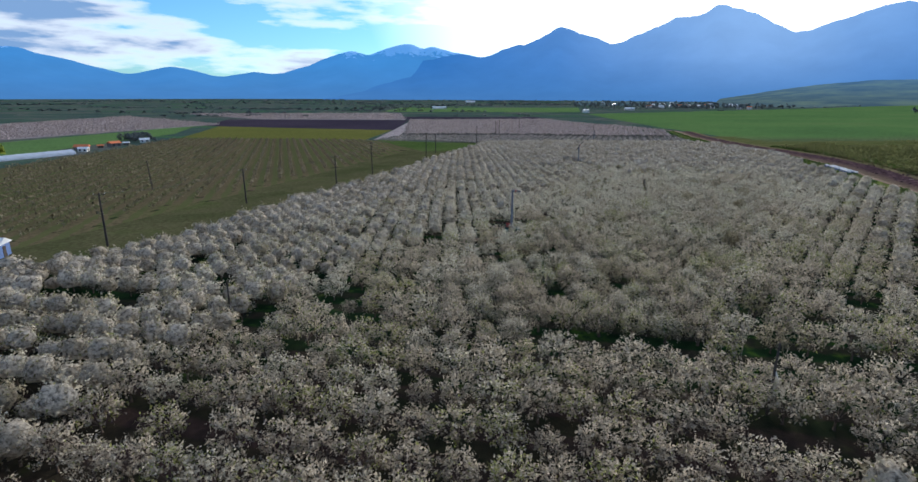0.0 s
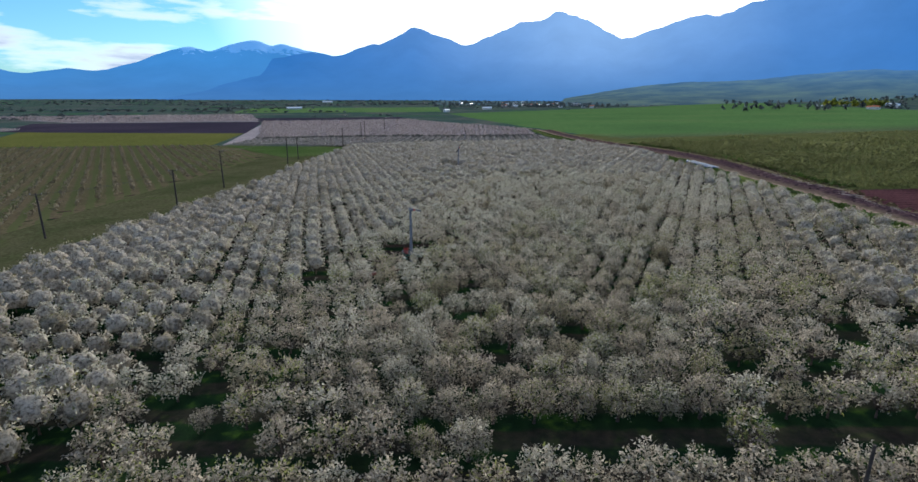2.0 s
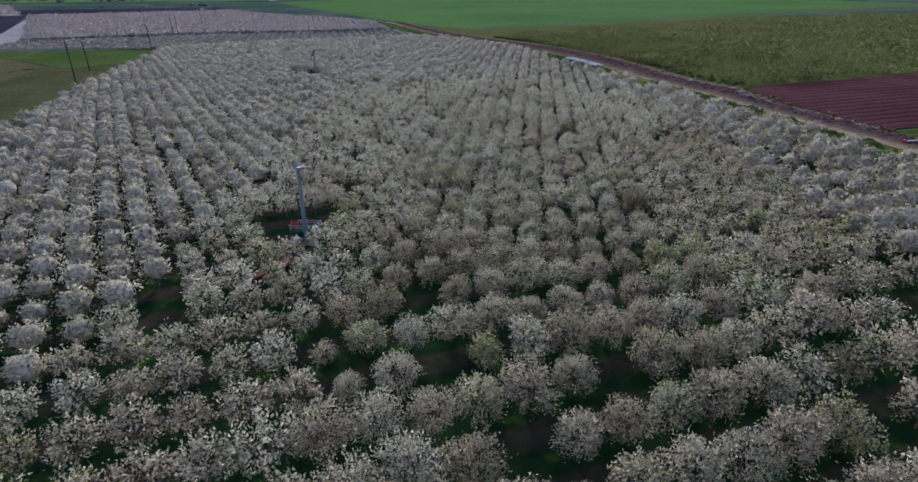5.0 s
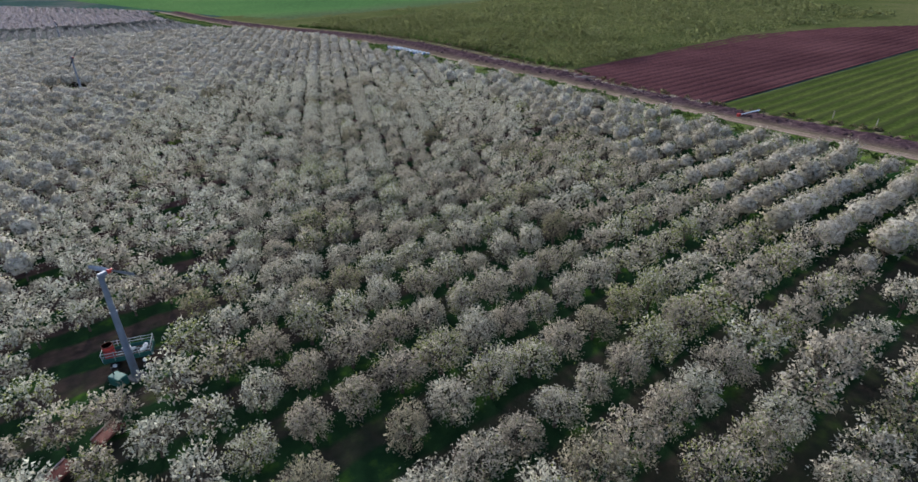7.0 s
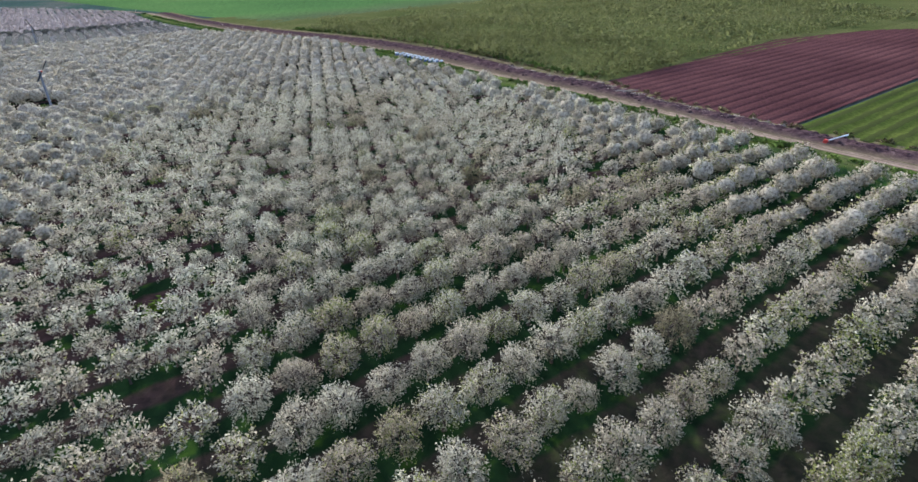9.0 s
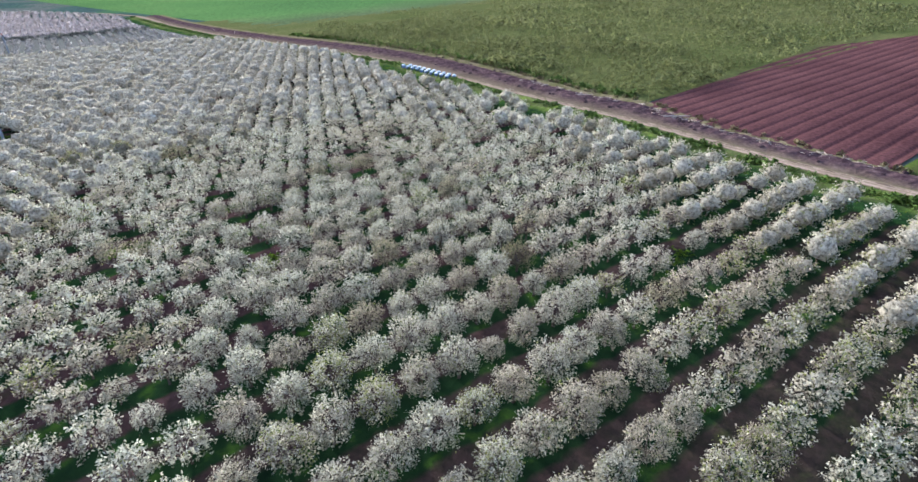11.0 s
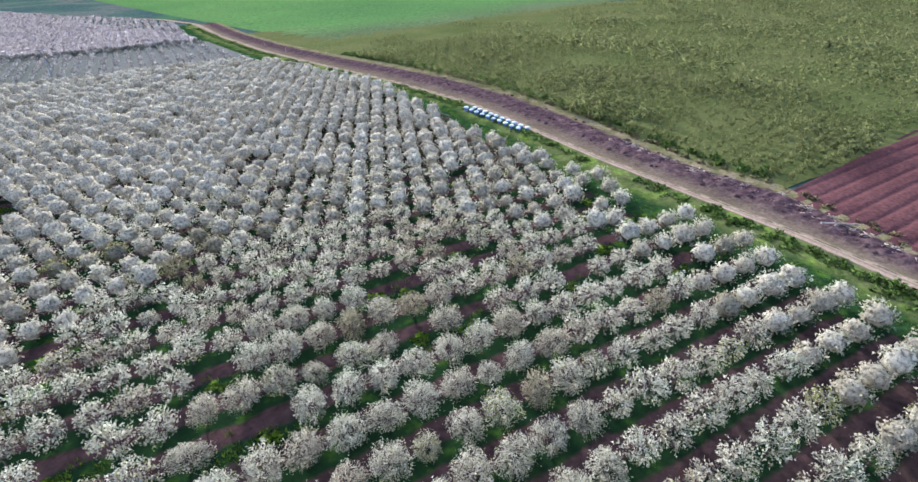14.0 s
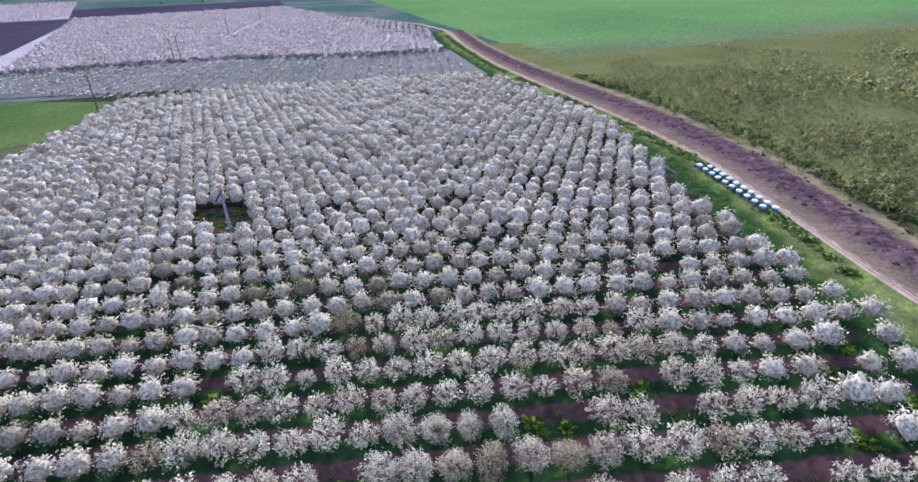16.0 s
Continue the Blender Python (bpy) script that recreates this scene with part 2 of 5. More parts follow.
def mat_floor():
    """Orchard floor: grass along the rows, tilled reddish soil in the lanes between them."""
    m = Mat("orchard_floor", 0.95)
    rowno = m.n.new("ShaderNodeAttribute")
    rowno.attribute_name = "row_number"
    wob = m.math("MULTIPLY_ADD", m.noise(0.35, 3), 0.36, -0.18)
    saw = m.math("PINGPONG", m.math("ADD", rowno.outputs["Fac"], wob), 0.5)
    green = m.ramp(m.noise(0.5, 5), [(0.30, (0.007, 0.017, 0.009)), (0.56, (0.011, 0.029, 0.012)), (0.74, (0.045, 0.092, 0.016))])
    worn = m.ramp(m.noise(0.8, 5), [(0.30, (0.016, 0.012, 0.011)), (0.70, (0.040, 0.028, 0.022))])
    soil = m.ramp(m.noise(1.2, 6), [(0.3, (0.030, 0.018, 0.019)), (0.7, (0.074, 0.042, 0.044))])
    node = m.n.new("ShaderNodeMapRange")
    node.inputs["From Min"].default_value, node.inputs["From Max"].default_value = 0.20, 0.30
    m.l.new(saw, node.inputs["Value"])
    patch = m.ramp(m.noise(0.09, 3), [(0.30, (0.65,) * 3), (0.44, (1,) * 3)])
    # more tilled in the newer part of the orchard, bare and trodden in the oldest
    part_ = m.n.new("ShaderNodeMapRange")
    part_.inputs["From Min"].default_value, part_.inputs["From Max"].default_value = 85, 140
    part_.inputs["To Min"].default_value, part_.inputs["To Max"].default_value = 0.42, 1.0
    m.l.new(m.along((0.25, 0.97)), part_.inputs["Value"])
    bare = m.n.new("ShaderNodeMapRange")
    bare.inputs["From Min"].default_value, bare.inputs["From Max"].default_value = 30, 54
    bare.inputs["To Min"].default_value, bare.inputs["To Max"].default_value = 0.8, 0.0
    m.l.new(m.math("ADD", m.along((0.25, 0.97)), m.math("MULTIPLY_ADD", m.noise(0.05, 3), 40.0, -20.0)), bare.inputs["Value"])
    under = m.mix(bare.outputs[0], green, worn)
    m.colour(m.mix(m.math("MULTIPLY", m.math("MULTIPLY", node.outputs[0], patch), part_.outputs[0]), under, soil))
    m.bump(m.noise(3.0, 6), 0.6, 0.15)
    return m.m


def mat_field(name, stops, scale=0.05, fine=1.5, stripe=None, dark=None, bump=0.4, edge=None):
    """A field: broad patches, fine grain and, where given, lines of (direction, spacing, share)."""
    m = Mat(name, 0.95)
    base = m.ramp(m.noise(scale, 5), stops)
    if edge:       # grades into a second cover over a ragged border
        mr = m.n.new("ShaderNodeMapRange")
        mr.inputs["From Min"].default_value, mr.inputs["From Max"].default_value = edge[1], edge[2]
        m.l.new(m.math("ADD", m.along(edge[0]), m.math("MULTIPLY_ADD", m.noise(0.012, 5), 90.0, -45.0)), mr.inputs["Value"])
        base = m.mix(mr.outputs[0], base, m.ramp(m.noise(0.02, 5), edge[3]))
    grain = m.ramp(m.noise(fine, 5), [(0.25, (0.55,) * 3), (0.75, (1.35,) * 3)])
    c = m.mix(1.0, base, grain, "MULTIPLY")
    if stripe:
        d, gap, share = stripe
        s = m.math("PINGPONG", m.math("ADD", m.along(d), m.math("MULTIPLY_ADD", m.noise(0.3, 3), 0.5 * gap, -0.25 * gap)), gap / 2)
        f = m.math("LESS_THAN", s, gap / 2 * share)
        c = m.mix(m.math("MULTIPLY", f, 0.8), c, dark)
    m.colour(c)
    m.bump(m.noise(fine, 6), bump, 0.2)
    return m.m


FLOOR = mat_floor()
# valley field colours carry a blue-grey tint for distance haze
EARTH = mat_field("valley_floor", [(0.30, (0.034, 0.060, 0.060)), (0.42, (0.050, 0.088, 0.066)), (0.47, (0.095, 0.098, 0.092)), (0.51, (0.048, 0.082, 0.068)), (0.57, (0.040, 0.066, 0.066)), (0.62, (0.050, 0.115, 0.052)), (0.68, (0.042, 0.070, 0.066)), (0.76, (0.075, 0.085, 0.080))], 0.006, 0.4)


def mat_verge():
    """Rough grass, dark green by the last trees, lighter beside the track."""
    m = Mat("rough_grass", 0.95)
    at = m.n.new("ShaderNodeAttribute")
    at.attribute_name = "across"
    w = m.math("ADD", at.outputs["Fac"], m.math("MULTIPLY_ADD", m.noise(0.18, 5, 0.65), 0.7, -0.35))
    dark_green = m.ramp(m.noise(0.5, 5), [(0.30, (0.010, 0.026, 0.012)), (0.60, (0.020, 0.050, 0.016)), (0.76, (0.055, 0.10, 0.018))])
    light_green = m.ramp(m.noise(0.30, 6, 0.62), [(0.3, (0.046, 0.064, 0.022)), (0.50, (0.092, 0.104, 0.042)), (0.68, (0.140, 0.205, 0.036))])
    c = m.mix(m.ramp(w, [(0.36, (0, 0, 0)), (0.66, (1, 1, 1))]), dark_green, light_green)
    grain = m.ramp(m.noise(2.0, 5), [(0.25, (0.6,) * 3), (0.75, (1.35,) * 3)])
    m.colour(m.mix(1.0, c, grain, "MULTIPLY"))
    m.bump(m.noise(2.0, 6), 0.5, 0.2)
    return m.m


VERGE = mat_verge()


def mat_track():
    """Pale dry ruts with browner, weedy earth between and beside them."""
    m = Mat("dirt_track", 0.95)
    at = m.n.new("ShaderNodeAttribute")
    at.attribute_name = "across"
    w = m.math("ADD", at.outputs["Fac"], m.math("MULTIPLY_ADD", m.noise(0.3, 4, 0.6), 0.16, -0.08))
    rut = m.ramp(w, [(0.08, (0, 0, 0)), (0.20, (1, 1, 1)), (0.36, (1, 1, 1)), (0.48, (0.25,) * 3), (0.60, (1, 1, 1)), (0.78, (0.9,) * 3), (0.92, (0, 0, 0))])
    pale = m.ramp(m.noise(0.25, 5), [(0.3, (0.235, 0.168, 0.132)), (0.7, (0.345, 0.258, 0.206))])
    brown = m.ramp(m.noise(0.4, 5), [(0.35, (0.095, 0.088, 0.046)), (0.65, (0.150, 0.112, 0.082))])
    grain = m.ramp(m.noise(3.0, 5), [(0.25, (0.7,) * 3), (0.75, (1.25,) * 3)])
    m.colour(m.mix(1.0, m.mix(rut, brown, pale), grain, "MULTIPLY"))
    m.bump(m.noise(3.0, 6), 0.5, 0.1)
    return m.m


TRACK = mat_track()
PATH_EARTH = mat_field("path_earth", [(0.3, (0.175, 0.125, 0.098)), (0.7, (0.265, 0.195, 0.155))], 0.25, 3.0)


def mat_strip():
    """Strip beside the track: trodden earth, then a dark clodded bank, then a dry grassy edge."""
    m = Mat("tilled_strip", 0.95)
    at = m.n.new("ShaderNodeAttribute")
    at.attribute_name = "across"
    w = m.math("ADD", at.outputs["Fac"], m.math("MULTIPLY_ADD", m.noise(0.22, 5, 0.65), 0.34, -0.17))
    earth = m.ramp(m.noise(0.15, 5), [(0.35, (0.098, 0.074, 0.054)), (0.65, (0.146, 0.108, 0.084))])
    dark = m.ramp(m.noise(0.7, 6, 0.65), [(0.34, (0.030, 0.018, 0.024)), (0.5, (0.066, 0.040, 0.046)), (0.72, (0.135, 0.090, 0.090))])
    edge = m.ramp(m.noise(0.3, 5), [(0.35, (0.095, 0.095, 0.040)), (0.65, (0.185, 0.145, 0.095))])
    bank = m.ramp(w, [(0.10, (0, 0, 0)), (0.26, (0.45,) * 3), (0.40, (1, 1, 1))])
    rim = m.ramp(w, [(0.70, (0, 0, 0)), (0.82, (1, 1, 1))])
    c = m.mix(rim, m.mix(bank, earth, dark), edge)
    grain = m.ramp(m.noise(2.0, 5), [(0.25, (0.6,) * 3), (0.75, (1.35,) * 3)])
    m.colour(m.mix(1.0, c, grain, "MULTIPLY"))
    m.bump(m.noise(1.6, 6), 0.8, 0.25)
    return m.m


STRIP = mat_strip()
STRIP_SOIL = mat_field("clod_soil", [(0.3, (0.036, 0.022, 0.026)), (0.7, (0.095, 0.062, 0.062))], 0.4, 2.5)
PALE_WOOD = plain("pale_dry_wood", (0.36, 0.29, 0.25), 0.85, vary=0.3)
PLOUGH = mat_field("ploughed_soil", [(0.3, (0.062, 0.027, 0.030)), (0.7, (0.111, 0.050, 0.052))], 0.04, 1.8, bump=0.7)
CROP = mat_field("row_crop", [(0.3, (0.050, 0.074, 0.018)), (0.7, (0.086, 0.105, 0.028))], 0.06, 1.5, (ACROSS, 3.0, 0.42), (0.044, 0.052, 0.020))
SCRUB = mat_field("weedy_ground", [(0.32, (0.063, 0.078, 0.027)), (0.5, (0.085, 0.095, 0.036)), (0.70, (0.106, 0.107, 0.046))], 0.028, 1.2)
WHEAT = mat_field("young_wheat", [(0.3, (0.070, 0.135, 0.052)), (0.55, (0.092, 0.168, 0.060)), (0.75, (0.115, 0.150, 0.072))], 0.008, 0.6)
WIDE_WHEAT = mat_field("wide_young_wheat", [(0.3, (0.062, 0.128, 0.046)), (0.55, (0.080, 0.156, 0.053)), (0.75, (0.102, 0.148, 0.060))], 0.008, 0.6,
                       edge=((0.142, 0.990), 425, 372, [(0.35, (0.070, 0.100, 0.048)), (0.65, (0.095, 0.118, 0.062))]))
BELT_FLOOR = mat_field("belt_floor", [(0.3, (0.095, 0.105, 0.09)), (0.7, (0.15, 0.14, 0.135))], 0.02, 0.8)
MARGIN = mat_field("margin_grass", [(0.3, (0.042, 0.078, 0.022)), (0.7, (0.078, 0.108, 0.038))], 0.03, 1.0)
EDGE_GRASS = mat_field("edge_grass", [(0.3, (0.046, 0.058, 0.024)), (0.55, (0.078, 0.076, 0.040)), (0.75, (0.056, 0.076, 0.026))], 0.06, 1.4)
OLIVE = mat_field("olive_field", [(0.3, (0.088, 0.10, 0.028)), (0.7, (0.125, 0.125, 0.038))], 0.01, 0.6)
PURPLE = mat_field("dark_fallow", [(0.3, (0.030, 0.026, 0.040)), (0.7, (0.050, 0.042, 0.060))], 0.01, 0.6)
YOUNG = mat_field("young_orchard_floor", [(0.3, (0.072, 0.074, 0.034)), (0.5, (0.104, 0.084, 0.052)), (0.75, (0.070, 0.084, 0.030))], 0.025, 1.0, (Vector((0.95, 0.31)), 4.6, 0.45), (0.072, 0.085, 0.034))
PALE = mat_field("pale_orchard_floor", [(0.3, (0.23, 0.205, 0.21)), (0.7, (0.31, 0.275, 0.285))], 0.02, 0.8)


def mat_leaf(name, a, b, c, see_through=0.3):
    m = Mat(name, 0.8)
    big = m.noise(0.12, 2)
    m.colour(m.mix(m.math("MULTIPLY", island(m), 0.6), m.ramp(big, [(0.35, a), (0.65, b)]), c))
    return m.thin(see_through).m


HEDGE = mat_leaf("hedge_leaves", (0.049, 0.101, 0.022), (0.074, 0.147, 0.028), (0.142, 0.210, 0.044))
BUSH = mat_leaf("olive_bush_leaves", (0.140, 0.163, 0.060), (0.175, 0.189, 0.078), (0.185, 0.197, 0.092), 0.6)
# blue-grey of distance haze mixed into the far leaf colour
FARTREE = mat_leaf("haze_tinted_leaves", (0.079, 0.112, 0.131), (0.115, 0.148, 0.168), (0.144, 0.176, 0.187), 0.6)
SPRINGTREE = mat_leaf("spring_leaves", (0.20, 0.26, 0.03), (0.28, 0.33, 0.04), (0.34, 0.38, 0.08))
BARE = mat_leaf("bare_twigs", (0.180, 0.162, 0.102), (0.228, 0.198, 0.138), (0.252, 0.228, 0.168), 0.55)


def mat_twig():
    """Twigs and blossom mixed: a fine speckle of dark gaps and pale sprays, in the tree's own tone."""
    m = Mat("blossoming_twigs", 0.8)
    at = m.n.new("ShaderNodeAttribute")
    at.attribute_name = "tone"
    spray = m.ramp(m.noise(2.6, 3, 0.75), [(0.36, (0.20, 0.18, 0.15)), (0.48, (0.53, 0.488, 0.42)), (0.61, (0.77, 0.72, 0.634))])
    tint = m.ramp(at.outputs["Fac"], [(0.0, (0.50, 0.48, 0.42)), (0.2, (0.72, 0.69, 0.62)), (0.5, (0.90, 0.87, 0.82)), (0.95, (1.06, 1.06, 1.06))])
    m.colour(m.mix(1.0, spray, tint, "MULTIPLY"))
    m.bump(m.noise(2.6, 3, 0.75), 0.6, 0.3)
    return m.thin(0.55).m


TWIG = mat_twig()
DARK_HEDGE = mat_leaf("dark_hedge_twigs", (0.10, 0.11, 0.10), (0.14, 0.145, 0.14), (0.17, 0.17, 0.165), 0.5)
GREY_TWIGS = mat_leaf("grey_twigs", (0.275, 0.269, 0.256), (0.350, 0.331, 0.325), (0.413, 0.388, 0.388))
MOUND = mat_leaf("bright_weeds", (0.09, 0.19, 0.012), (0.14, 0.26, 0.016), (0.21, 0.31, 0.03), 0.4)
GRASS = mat_leaf("grass_blades", (0.035, 0.08, 0.012), (0.085, 0.15, 0.018), (0.17, 0.22, 0.03))
PETAL_BUSH = mat_leaf("dry_weeds", (0.12, 0.10, 0.05), (0.16, 0.13, 0.07), (0.22, 0.19, 0.12))


def mat_mountain(name, low, high, glow, snow_from=None):
    """Far slopes; the long way of lit air before them is painted as emission."""
    m = Mat(name, 1.0)
    sep = m.n.new("ShaderNodeSeparateXYZ")
    m.l.new(m.pos, sep.inputs[0])
    h = m.math("DIVIDE", sep.outputs[2], 600.0)
    rock = m.ramp(m.noise(0.006, 8, 0.62), [(0.35, low), (0.65, high)])
    if snow_from:
        sn = m.math("MULTIPLY_ADD", m.noise(0.012, 8, 0.65), 0.5, -0.25)
        f = m.math("GREATER_THAN", m.math("ADD", h, sn), snow_from)
        rock = m.mix(m.math("MULTIPLY", f, 0.3), rock, (0.5, 0.6, 0.75))
    m.colour(rock)
    # haze glow painted stronger towards the sun's bearing and higher up
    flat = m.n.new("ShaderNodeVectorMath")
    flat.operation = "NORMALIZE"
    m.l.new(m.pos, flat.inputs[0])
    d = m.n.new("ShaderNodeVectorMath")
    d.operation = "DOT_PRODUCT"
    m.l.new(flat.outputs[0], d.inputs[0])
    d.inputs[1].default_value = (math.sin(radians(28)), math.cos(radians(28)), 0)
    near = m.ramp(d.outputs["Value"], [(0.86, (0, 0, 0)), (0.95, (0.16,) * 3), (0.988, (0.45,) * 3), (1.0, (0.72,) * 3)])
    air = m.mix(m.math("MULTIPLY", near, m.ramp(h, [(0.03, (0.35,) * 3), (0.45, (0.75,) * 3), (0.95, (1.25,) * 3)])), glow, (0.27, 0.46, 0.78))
    # paler, greyer haze painted low over the valley, and faint spurs shaded by noise
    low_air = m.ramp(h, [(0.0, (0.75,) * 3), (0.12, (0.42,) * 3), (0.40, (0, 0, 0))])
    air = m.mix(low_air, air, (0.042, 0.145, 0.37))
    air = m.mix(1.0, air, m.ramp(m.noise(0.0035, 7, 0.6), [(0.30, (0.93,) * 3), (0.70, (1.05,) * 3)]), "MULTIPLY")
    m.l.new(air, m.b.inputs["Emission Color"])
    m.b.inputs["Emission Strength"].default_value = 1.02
    return m.m


MOUNTAIN_NEAR = mat_mountain("hazed_mountain", (0.006, 0.012, 0.014), (0.012, 0.022, 0.022), (0.022, 0.135, 0.42))
MOUNTAIN_FAR = mat_mountain("snowy_hazed_mountain", (0.008, 0.015, 0.02), (0.014, 0.026, 0.03), (0.035, 0.19, 0.50), 0.50)


def mat_foothill():
    """Patchy fields and woods on low slopes; haze is painted as emission, bluer upwards."""
    m = Mat("hazy_foothill", 1.0)
    sep = m.n.new("ShaderNodeSeparateXYZ")
    m.l.new(m.pos, sep.inputs[0])
    stretch = m.n.new("ShaderNodeVectorMath")
    stretch.operation = "MULTIPLY"
    m.l.new(m.pos, stretch.inputs[0])
    stretch.inputs[1].default_value = (1.0, 1.0, 5.0)
    patches = m.n.new("ShaderNodeTexNoise")
    patches.inputs["Scale"].default_value, patches.inputs["Detail"].default_value, patches.inputs["Roughness"].default_value = 0.009, 5, 0.62
    m.l.new(stretch.outputs[0], patches.inputs["Vector"])
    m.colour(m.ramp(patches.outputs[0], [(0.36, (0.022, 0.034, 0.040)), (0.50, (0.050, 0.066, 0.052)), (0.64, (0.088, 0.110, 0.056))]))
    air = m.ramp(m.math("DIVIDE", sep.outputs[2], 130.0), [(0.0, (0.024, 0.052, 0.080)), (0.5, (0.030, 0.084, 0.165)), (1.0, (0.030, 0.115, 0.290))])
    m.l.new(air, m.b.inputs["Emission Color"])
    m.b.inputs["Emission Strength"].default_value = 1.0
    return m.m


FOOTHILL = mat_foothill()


# ------------------------------------------------------------ ground
def gz(x, y):
    """Height of the land: a gentle fall into the valley, levelling out far off."""
    return float(gza(np.array(x, float), np.array(y, float)))


def gza(x, y):
    g = 0.0209 * x - 0.0242 * y
    lim = np.where(g < 0, 14.0, 45.0)
    side = np.clip((np.degrees(np.arctan2(x, y)) - 33) / 26, 0, 1)
    rise = np.clip((np.hypot(x, y) - 1150) / 2000, 0, 1.2) ** 1.15
    roll = 1 + 0.22 * np.sin(x * 0.0061 + 1.3) * np.cos(y * 0.0047) + 0.12 * np.sin(x * 0.017 + y * 0.013)
    return lim * np.tanh(g / lim) + 52 * side * rise * roll


def mesh_from(name, verts, faces, material, smooth=False, normals=None):
    """A mesh from arrays of places and of equal-sided faces."""
    verts, faces = np.asarray(verts, np.float32), np.asarray(faces, np.int32)
    me = bpy.data.meshes.new(name)
    k = faces.shape[1]
    me.vertices.add(len(verts))
    me.vertices.foreach_set("co", verts.ravel())
    me.loops.add(faces.size)
    me.loops.foreach_set("vertex_index", faces.ravel())
    me.polygons.add(len(faces))
    me.polygons.foreach_set("loop_start", np.arange(0, faces.size, k, dtype=np.int32))
    if smooth:
        me.polygons.foreach_set("use_smooth", np.ones(len(faces), bool))
    me.materials.append(material)
    me.update(calc_edges=True)
    if normals is not None:
        me.attributes.new("custom_normal", "FLOAT_VECTOR", "POINT").data.foreach_set("vector", np.asarray(normals, np.float32).ravel())
        me.update()
    return me


def grid_faces(nu, nv):
    i = np.arange(nu - 1)[:, None] * nv + np.arange(nv - 1)[None, :]
    return np.stack([i, i + nv, i + nv + 1, i + 1], -1).reshape(-1, 4)


def spread(n, reach, power):
    u = np.linspace(-1, 1, n)
    return np.sign(u) * np.abs(u) ** power * reach


gx, gy = np.meshgrid(spread(141, 4600, 2.0), spread(141, 4600, 2.0) + 150, indexing="ij")
gv = np.stack([gx, gy, gza(gx, gy)], -1).reshape(-1, 3)
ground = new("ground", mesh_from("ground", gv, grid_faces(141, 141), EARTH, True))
tagged(ground, "patchwork valley floor of green and brown fields", "ground", kind="structure")


def quad_patch(name, corners, material, lift, nu, nv, relief=None, label="", category="field"):
    """A sheet over the land between four plan corners; relief(x, y) adds height."""
    a, b, c, d = [np.array(p, float) for p in corners]
    u, v = np.meshgrid(np.linspace(0, 1, nu), np.linspace(0, 1, nv), indexing="ij")
    u, v = u[..., None], v[..., None]
    p = (a * (1 - u) + b * u) * (1 - v) + (d * (1 - u) + c * u) * v
    z = gza(p[..., 0], p[..., 1]) + lift
    if relief:
        z = z + relief(p[..., 0], p[..., 1])
    verts = np.concatenate([p, z[..., None]], -1).reshape(-1, 3)
    fs = grid_faces(nu, nv)
    q = verts[fs[0]]
    if np.cross(q[1] - q[0], q[2] - q[0])[2] < 0:
        fs = fs[:, ::-1]
    ob = new(name, mesh_from(name, verts, fs, material, True))
    return tagged(ob, label, category, kind="structure")


def ribbon(name, left, right, material, lift, per=24, cross=5, relief=None, label="", category="", ragged=0.0):
    """A sheet between two plan lines with the same number of points."""
    left, right = np.array(left, float), np.array(right, float)
    t = np.linspace(0, len(left) - 1, (len(left) - 1) * per + 1)
    k = np.arange(len(left))
    lo = np.stack([np.interp(t, k, left[:, i]) for i in (0, 1)], -1)
    ro = np.stack([np.interp(t, k, right[:, i]) for i in (0, 1)], -1)
    if ragged:
        lo[:, 0] += ragged * (np.sin(lo[:, 1] * 0.9) + np.sin(lo[:, 1] * 2.3 + 1) + np.sin(lo[:, 1] * 0.37))
    for arr in (lo, ro):      # round the bends
        for _ in range(per // 2 if not ragged else 2):
            arr[1:-1] = (arr[:-2] + 2 * arr[1:-1] + arr[2:]) / 4
    w = np.linspace(0, 1, cross)[None, :, None]
    p = lo[:, None] * (1 - w) + ro[:, None] * w
    z = gza(p[..., 0], p[..., 1]) + lift
    if relief is not None:
        z = z + relief(p[..., 0], p[..., 1], w[..., 0])
    verts = np.concatenate([p, z[..., None]], -1).reshape(-1, 3)
    fs = grid_faces(len(t), cross)
    q = verts[fs[0]]
    if np.cross(q[1] - q[0], q[2] - q[0])[2] < 0:
        fs = fs[:, ::-1]
    ob = new(name, mesh_from(name, verts, fs, material, True))
    ob.data.attributes.new("across", "FLOAT", "POINT").data.foreach_set("value", np.broadcast_to(w[..., 0], p.shape[:2]).astype(np.float32).ravel())
    return tagged(ob, label, category, kind="structure")


def rough(x, y, size, amp, seed=0):
    """Cheap rolling relief from crossed waves."""
    s = 0
    for k in range(4):
        a = 1.7 * k + seed
        s = s + np.sin((x * math.cos(a) + y * math.sin(a)) * 6.28 / (size * (1.0 + 0.37 * k)) + 2.1 * k + seed)
    return amp * s / 4


def furrows(x, y, gap, depth):
    s = x * ACROSS.x + y * ACROSS.y
    f = np.abs(((s + 0.12 * np.sin(x * 0.11)) / gap) % 1.0 - 0.5) * gap
    return depth * (1 - np.exp(-(f / 0.42) ** 2))


